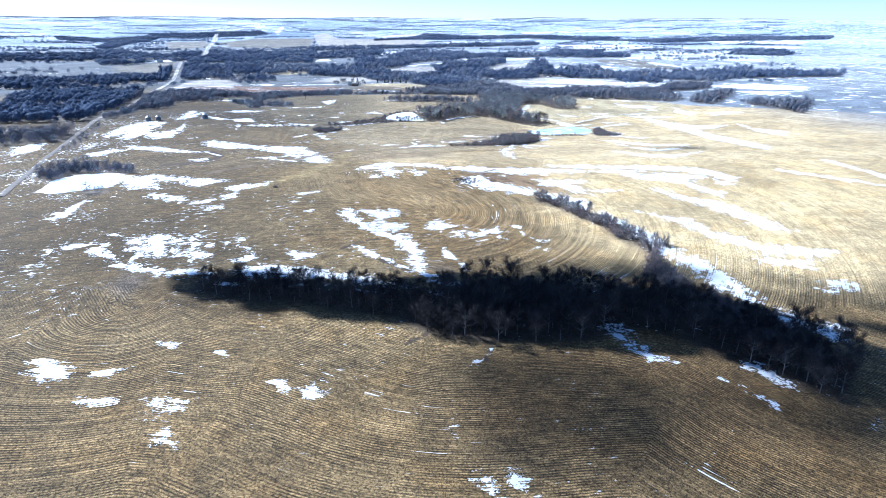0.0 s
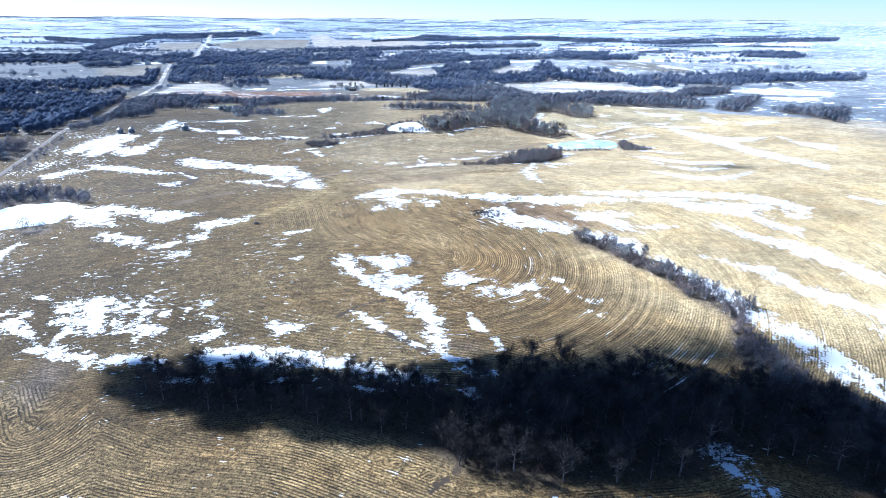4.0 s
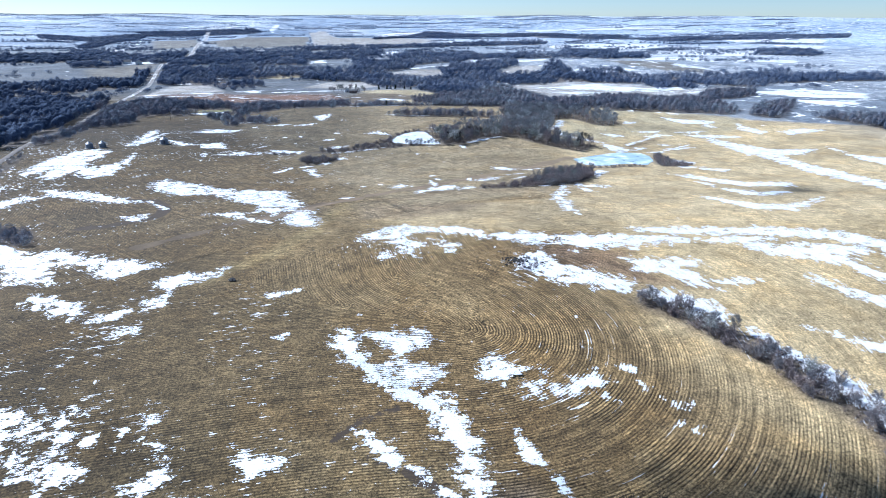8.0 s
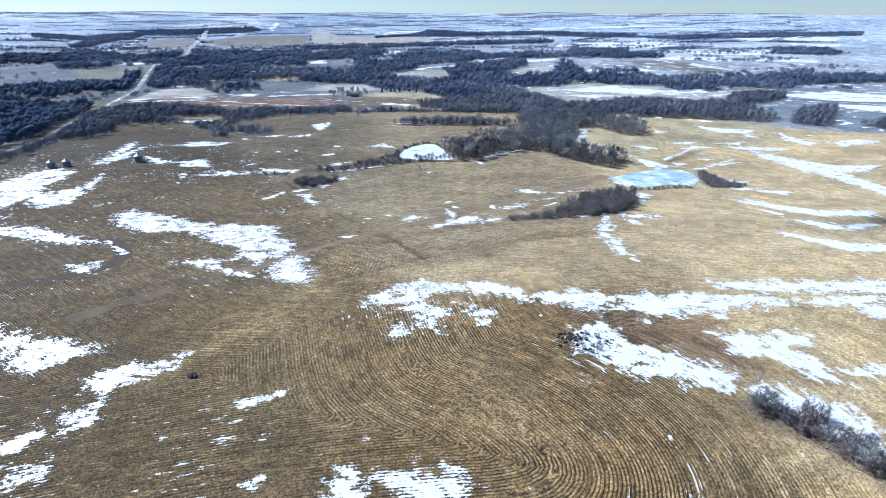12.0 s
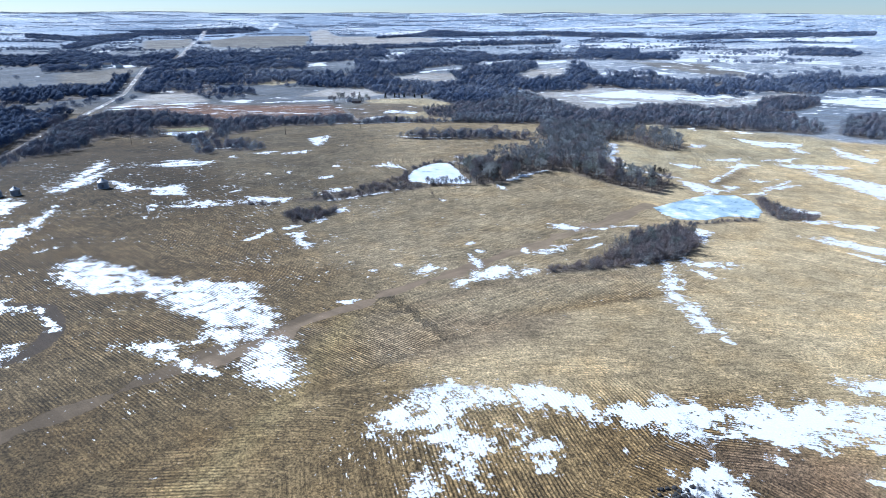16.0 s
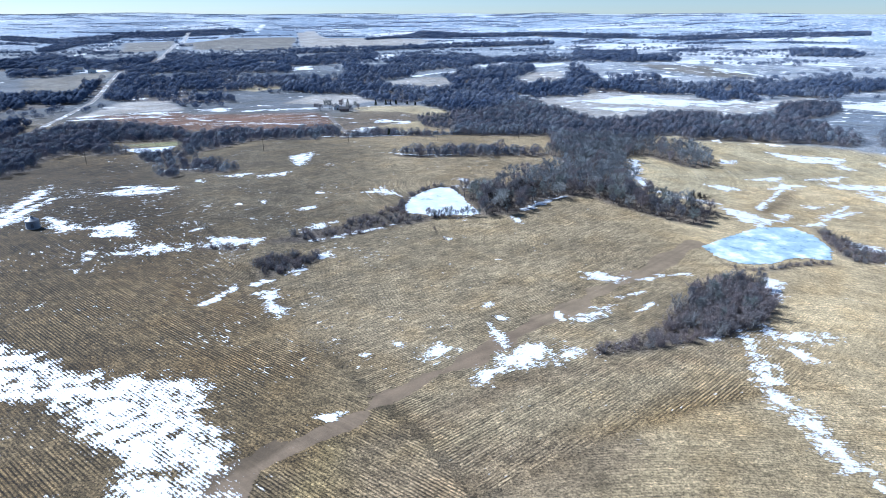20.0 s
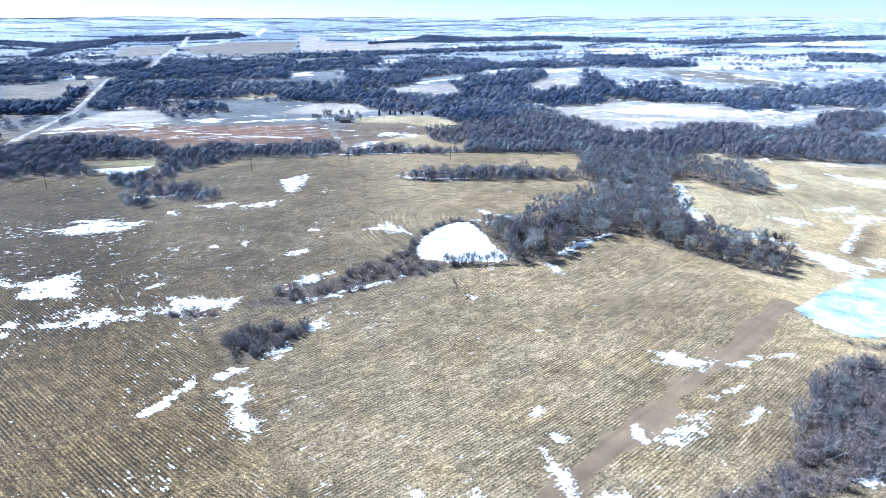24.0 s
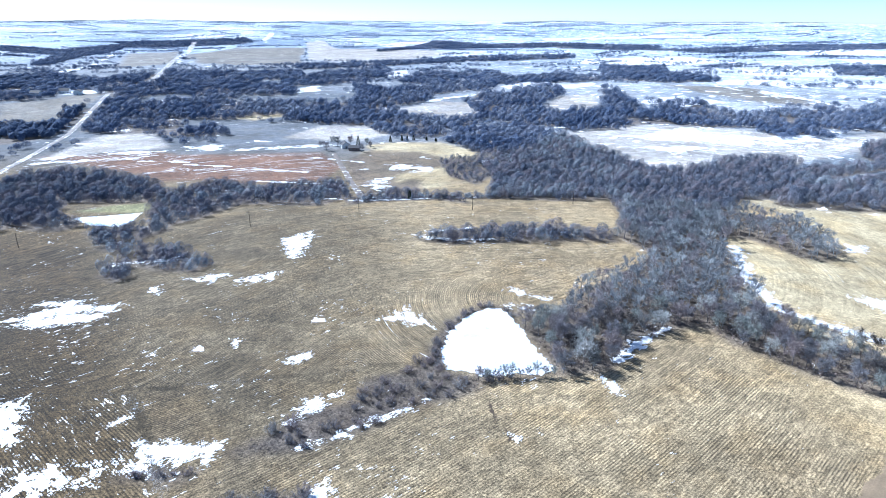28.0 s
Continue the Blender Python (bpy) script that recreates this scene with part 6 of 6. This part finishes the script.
for poly in FIELDS.values():
    belt = belt[inside(poly, belt[:, 0], belt[:, 1]) < 0]
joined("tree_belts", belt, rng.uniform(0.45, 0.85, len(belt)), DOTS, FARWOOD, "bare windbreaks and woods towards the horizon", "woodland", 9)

# shrubs
SHRUBS = []
for i in range(6):
    v, f = shrub_mesh(120 + i, 2.8, 3.0, 16, 900)
    me = raw_mesh("shrub", v, f, BRUSH)
    tone = me.attributes.new("tone", "FLOAT", "POINT")
    tone.data.foreach_set("value", np.repeat(np.random.RandomState(i).random_sample(len(v) // 3 + 1) ** 1.4, 3)[:len(v)].astype(np.float32))
    SHRUBS.append(me)
THING_BRUSH = {"pond_ring": (2.4, 0.72), "creek_s": (3.4, 1.35), "creek_up": (4.0, 1.35), "headbrush": (2.6, 0.45), "bush_big": (4.0, 1.7), "wedge_bush": (3.0, 1.15), "ditch_bush": (2.6, 0.7), "line_a": (4.4, 0.92), "dam_line": (2.6, 0.75), "lake_rim": (2.8, 0.62), "lake_tail": (3.0, 0.8)}
for k, (key, poly) in enumerate(BRUSHES.items()):
    if key in THING_BRUSH:
        gap, size = THING_BRUSH[key]
        for x, y in off_ice(scatter(poly, gap, 500 + k)):
            if key in ("line_a", "creek_up") and vnoise(np.array(x), np.array(y), 11, 21) < 0.44:
                continue
            ob = tagged(new("shrub", random.choice(SHRUBS)), "leafless brown shrub in a brushy field edge", "shrub", "shrubs along ditches and ponds")
            grown = 0.55 + 0.55 * smooth(60, 112, x) if key == "bush_big" else 1.0
            stand(ob, x, y, random.uniform(0, 6.28), float(grown) * size * random.uniform(0.7, 1.3))
        pts = off_ice(scatter(poly, 1.9, 600 + k, 0.5))
        joined("undergrowth", pts, np.random.RandomState(k).uniform(0.4, 1.0, len(pts)) * min(size, 1.2), LOWS, LOWBRUSH, "brown leafless stems between the shrubs", "undergrowth", k)
    else:
        size = {"hedge": 0.6, "road_brush2": 0.6, "lane_trees": 1.2}.get(key, 1.0)
        pts = off_ice(scatter(poly, 2.1 if key == "hedge" else 3.8, 500 + k, 0.5))
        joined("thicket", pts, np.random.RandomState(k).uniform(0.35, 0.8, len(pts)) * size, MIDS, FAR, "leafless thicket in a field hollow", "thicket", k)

for x, y in scatter(BRUSHES["bush_big"], 6.0, 78):
    if x > 98:
        plant(x, y, random.uniform(0.55, 0.8), 0.0)
for x, y in scatter(BRUSHES["creek_up"], 7.5, 77):
    plant(x, y, random.uniform(0.45, 0.75), 0.1)

# clouds outside the view that shade the creek


def cloud(gx, gy, sx, sy, high, seed, turn, puffs=130, fat=1.0):
    rng = random.Random(seed)
    bm = bmesh.new()
    for k in range(puffs):
        w, r = rng.uniform(0, 6.283), math.sqrt(rng.random())
        px, py = r * math.cos(w) * sx, r * math.sin(w) * sy
        s = fat * rng.uniform(0.2, 0.42) * min(sx, sy) * (1.2 - 0.75 * r)
        bmesh.ops.create_icosphere(bm, subdivisions=2, radius=s, matrix=Matrix.Translation((px, py, rng.uniform(0, 0.4) * s)))
    me = bpy.data.meshes.new("cloud")
    bm.to_mesh(me)
    bm.free()
    me.materials.append(CLOUD)
    ob = new("cloud", me)
    g = Vector((gx, gy, float(height(gx, gy))))
    ob.matrix_world = Matrix.Translation(g + SUN_DIR * (high / SUN_DIR.z)) @ Matrix.Rotation(radians(turn), 4, "Z")
    return tagged(ob, "small white drifting cumulus cloud in the sky", "cloud", "drifting clouds", "stuff")


CLOUD = plain("cloud_white", (0.85, 0.86, 0.88), 1.0, 0, 0.02, 0.05)
cloud(64, 166, 62, 22, 260, 1, -12, 340, 1.1)
cloud(112, 141, 46, 17, 260, 4, -46, 220, 1.1)
cloud(-14, 179, 46, 14, 260, 8, -12, 220, 1.1)
cloud(78, 110, 84, 40, 1500, 2, -14, 190, 0.34)
cloud(80, 192, 48, 14, 600, 6, -8, 240, 0.45)
cloud(150, 152, 40, 28, 800, 5, -30, 55, 0.45)
cloud(218, 385, 36, 13, 800, 3, 8, 60, 0.5)

# ---- farm things ----


def part(name, bm, material, parent, label=""):
    me = bpy.data.meshes.new(name)
    bm.to_mesh(me)
    bm.free()
    me.materials.append(material)
    return child(name, me, parent, label)


def box_bm(x0, y0, z0, x1, y1, z1, bevel=0.0):
    bm = bmesh.new()
    bmesh.ops.create_cube(bm, size=1)
    for v in bm.verts:
        v.co = Vector((x0 + (v.co.x + 0.5) * (x1 - x0), y0 + (v.co.y + 0.5) * (y1 - y0), z0 + (v.co.z + 0.5) * (z1 - z0)))
    if bevel:
        bmesh.ops.bevel(bm, geom=bm.edges[:], offset=bevel, segments=1, affect="EDGES")
    return bm


def rings_bm(profile, sides=28):
    """A turned body from (radius, height) pairs."""
    bm = bmesh.new()
    last = None
    for r, z in profile:
        ring = [bm.verts.new((r * math.cos(2 * math.pi * i / sides), r * math.sin(2 * math.pi * i / sides), z)) for i in range(sides)]
        if last:
            for i in range(sides):
                bm.faces.new((last[i], last[(i + 1) % sides], ring[(i + 1) % sides], ring[i]))
        last = ring
    bm.faces.new(last)
    return bm


def root_at(name, x, y, turn, label, category, group=""):
    ob = tagged(new(name), label, category, group)
    ob.matrix_basis = Matrix.Translation((x, y, float(height(x, y)))) @ Matrix.Rotation(radians(turn), 4, "Z")
    return ob


STEEL = plain("galvanised_steel", (0.3, 0.31, 0.33), 0.5, 0.45, 0.8, 0.25)
DARK_STEEL = plain("dark_steel", (0.16, 0.16, 0.17), 0.5, 0.6, 2.0, 0.3)
CONCRETE = plain("concrete", (0.42, 0.41, 0.39), 0.9, 0, 1.5, 0.25)
WHITE_BOARD = plain("white_siding", (0.72, 0.72, 0.7), 0.7, 0, 1.2, 0.15)
BARN_BOARD = plain("weathered_boards", (0.24, 0.17, 0.14), 0.85, 0, 1.0, 0.35)
ROOFING = plain("dark_shingles", (0.085, 0.08, 0.082), 0.85, 0, 1.4, 0.35)
GLASS = plain("window_glass", (0.05, 0.06, 0.07), 0.12, 0, 1.0, 0.1)
POLE_WOOD = plain("creosoted_pole", (0.085, 0.065, 0.05), 0.9, 0, 2.0, 0.3)
STONE = plain("dark_stone", (0.05, 0.046, 0.043), 0.9, 0, 1.2, 0.45)


def grain_bin(x, y, r, h, turn):
    b = root_at("grain_bin", x, y, turn, "round galvanised steel grain bin with a conical roof", "grain bin", "grain bins on the hill")
    part("footing", rings_bm([(r + 0.25, -0.6), (r + 0.25, 0.22), (r + 0.1, 0.25)]), CONCRETE, b, "concrete ring footing")
    prof, n = [], 14
    for i in range(n * 2 + 1):
        prof.append((r + (0.05 if i % 2 else 0.0), 0.24 + (h - 0.24) * i / (n * 2)))
    part("wall", rings_bm(prof), STEEL, b, "corrugated steel wall")
    roof = part("roof", rings_bm([(r + 0.14, h - 0.06), (r + 0.14, h), (0.45, h + r * 0.55)]), STEEL, b, "conical steel roof")
    part("cap", rings_bm([(0.48, h + r * 0.53), (0.48, h + r * 0.55 + 0.25), (0.2, h + r * 0.55 + 0.4)], 16), DARK_STEEL, roof)
    part("door", box_bm(-0.45, -r - 0.12, 0.5, 0.45, -r + 0.02, 2.1, 0.03), DARK_STEEL, b, "dark steel access door")
    lad = bmesh.new()
    for sx in (-0.2, 0.2):
        bmesh.ops.create_cube(lad, size=1, matrix=Matrix.Translation((r + 0.16, sx, 0.5 + h / 2)) @ Matrix.Diagonal((0.05, 0.05, h - 0.8, 1)))
    for k in range(int(h / 0.4) - 2):
        bmesh.ops.create_cube(lad, size=1, matrix=Matrix.Translation((r + 0.16, 0, 1 + 0.4 * k)) @ Matrix.Diagonal((0.04, 0.4, 0.04, 1)))
    part("ladder", lad, DARK_STEEL, b)
    return b


grain_bin(-122.5, 521.5, 2.3, 3.1, 20)
grain_bin(-154.5, 509, 1.9, 2.6, 75)
grain_bin(-161.0, 506.5, 1.9, 2.6, 140)


def gable(w, d, h, rise, over=0.4, thick=0.18):
    bm = bmesh.new()
    for s in (-1, 1):
        ax, az = s * (w / 2 + over), h - over * rise / (w / 2)
        v = []
        for yy in (-d / 2 - over, d / 2 + over):
            v += [bm.verts.new((ax, yy, az)), bm.verts.new((0, yy, h + rise)), bm.verts.new((0, yy, h + rise + thick)), bm.verts.new((ax, yy, az + thick))]
        for q in ((0, 1, 2, 3), (7, 6, 5, 4), (0, 4, 5, 1), (3, 2, 6, 7), (0, 3, 7, 4)):
            bm.faces.new([v[i] for i in q])
    bmesh.ops.recalc_face_normals(bm, faces=bm.faces[:])
    return bm


def walls_bm(w, d, h, rise):
    bm = bmesh.new()
    f = [bm.verts.new(c) for c in ((-w / 2, -d / 2, -0.5), (w / 2, -d / 2, -0.5), (w / 2, -d / 2, h), (0, -d / 2, h + rise), (-w / 2, -d / 2, h))]
    k = [bm.verts.new((v.co.x, d / 2, v.co.z)) for v in f]
    bm.faces.new(f)
    bm.faces.new(k[::-1])
    for i in range(5):
        j = (i + 1) % 5
        bm.faces.new((f[i], k[i], k[j], f[j]))
    bmesh.ops.recalc_face_normals(bm, faces=bm.faces[:])
    return bm


def building(name, x, y, turn, w, d, h, rise, wall_mat, label, category, windows=3, chimney=False):
    b = root_at(name, x, y, turn, label, category, "farm buildings")
    part("wall", walls_bm(w, d, h, rise), wall_mat, b)
    roof = part("roof", gable(w, d, h, rise), ROOFING, b, "dark shingled gable roof")
    if chimney:
        part("chimney", box_bm(-0.35, d * 0.2, h + rise * 0.4, 0.35, d * 0.2 + 0.7, h + rise + 0.9, 0.03), CONCRETE, roof)
    for s in (-1, 1):
        for i in range(windows):
            yy = -d / 2 + d * (i + 0.5) / windows
            win = part("window", box_bm(s * w / 2 - 0.06, yy - 0.55, 0.9, s * w / 2 + 0.06, yy + 0.55, 2.2, 0.02), WHITE_BOARD, b)
            part("pane", box_bm(s * w / 2 - 0.08, yy - 0.45, 1.0, s * w / 2 + 0.08, yy + 0.45, 2.1), GLASS, win)
    part("door", box_bm(-0.5, -d / 2 - 0.06, 0, 0.5, -d / 2 + 0.05, 2.05, 0.02), POLE_WOOD, b)
    return b


building("farmhouse", -13, 930, 12, 7, 8.5, 3.4, 2.2, WHITE_BOARD, "white farmhouse with a dark gable roof among bare trees", "house", 3, True)
building("shed", -5, 917, 82, 6, 9, 2.8, 1.6, BARN_BOARD, "low weathered wooden shed with a dark roof", "shed", 2)
for hx, hy, ht in ((-372, 1290, 10), (-395, 1305, 95), (-420, 1280, 80), (-350, 1340, 15), (-445, 1320, 20)):
    building("farmhouse", hx, hy, ht, 9, 13, 4.2, 2.8, WHITE_BOARD, "small white house with a dark roof far off", "house", 3)


def power_pole(x, y, turn, tall=8.0):
    b = root_at("power_pole", x, y, turn, "dark wooden power pole with a short crossarm", "power pole", "power poles along the field edge")
    part("pole", rings_bm([(0.17, -0.8), (0.16, 1.0), (0.11, tall)], 8), POLE_WOOD, b)
    arm = part("crossarm", box_bm(-1.1, -0.07, tall - 0.7, 1.1, 0.07, tall - 0.55, 0.015), POLE_WOOD, b)
    for xx in (-1.0, 0.0, 1.0):
        bm = rings_bm([(0.05, tall - 0.55), (0.07, tall - 0.45), (0.03, tall - 0.35)], 8)
        bmesh.ops.translate(bm, verts=bm.verts[:], vec=(xx, 0, 0))
        part("insulator", bm, CONCRETE, arm)
    return b


power_pole(-159, 672, 10)
power_pole(-56, 683, 6)
power_pole(-2, 695, 4)
power_pole(58, 691, 2)
power_pole(117, 701, 0)

# evergreen cedars by the farmhouse


def cedar(x, y, tall, seed):
    rng = random.Random(seed)
    root = root_at("cedar_tree", x, y, rng.uniform(0, 360), "dark green cedar with a dense conical crown", "tree", "cedars by the farmyard")
    v, f = [], []
    tube(v, f, (0, 0, -0.3), (0, 0, tall * 0.9), 0.16, 0.03, 5)
    child("trunk", raw_mesh("trunk", v, f, BARK), root)
    v, f = [], []
    for _ in range(700):
        h = tall * (0.06 + 0.92 * rng.random() ** 1.2)
        w, r = rng.uniform(0, 6.283), tall * 0.24 * (1 - h / tall * 0.9) * math.sqrt(rng.uniform(0.2, 1))
        p = Vector((r * math.cos(w), r * math.sin(w), h))
        sliver(v, f, p, (Vector((math.cos(w), math.sin(w), 0.4)) + rand_dir(rng, 0.2) * 0.6).normalized(), rng.uniform(0.4, 0.8), 0.3, rng)
    child("crown", raw_mesh("crown", v, f, CEDAR), root)


for cx, cy, ch in ((-1.5, 932, 10.0), (28, 952, 6), (39, 957, 5), (44, 958, 4.5), (50, 958, 5), (62, 956, 3.5), (27, 722, 5.0), (70, 950, 3.5)):
    cedar(cx, cy, ch, int(cx * 7 + cy))
for tx, ty, ts in ((-29, 918, 1.1), (-20, 936, 1.3), (1, 909, 0.9), (-24, 940, 1.0), (-33, 926, 1.0), (-8, 941, 1.2), (6, 936, 0.9), (9, 926, 0.8)):
    plant(tx, ty, ts, 0.0)


def rock_heap(x, y, count, spread_m, size, seed, label):
    """Loose boulders, each its own part."""
    rng = random.Random(seed)
    root = root_at("rock_pile", x, y, 0, label, "rock pile")
    z0 = float(height(x, y))
    for k in range(count):
        bm = bmesh.new()
        bmesh.ops.create_icosphere(bm, subdivisions=2, radius=size * rng.uniform(0.5, 1.2))
        s = Vector((rng.uniform(-9, 9), rng.uniform(-9, 9), 0))
        for vv in bm.verts:
            vv.co *= 1 + 0.35 * noise.noise(vv.co * (1.1 / size) + s)
            vv.co.z *= 0.65
        px, py = rng.gauss(0, spread_m), rng.gauss(0, spread_m * 0.6)
        bmesh.ops.translate(bm, verts=bm.verts[:], vec=(px, py, float(height(x + px, y + py)) - z0 + size * 0.25))
        part("boulder", bm, STONE, root)
    return root


rock_heap(-41, 291, 7, 0.8, 0.75, 4, "small pile of dark boulders in the stubble")
# dark debris and brush, modelled here as a heap of stones
rock_heap(50, 298, 46, 2.9, 0.42, 8, "dark debris heaped at the head of the draw")
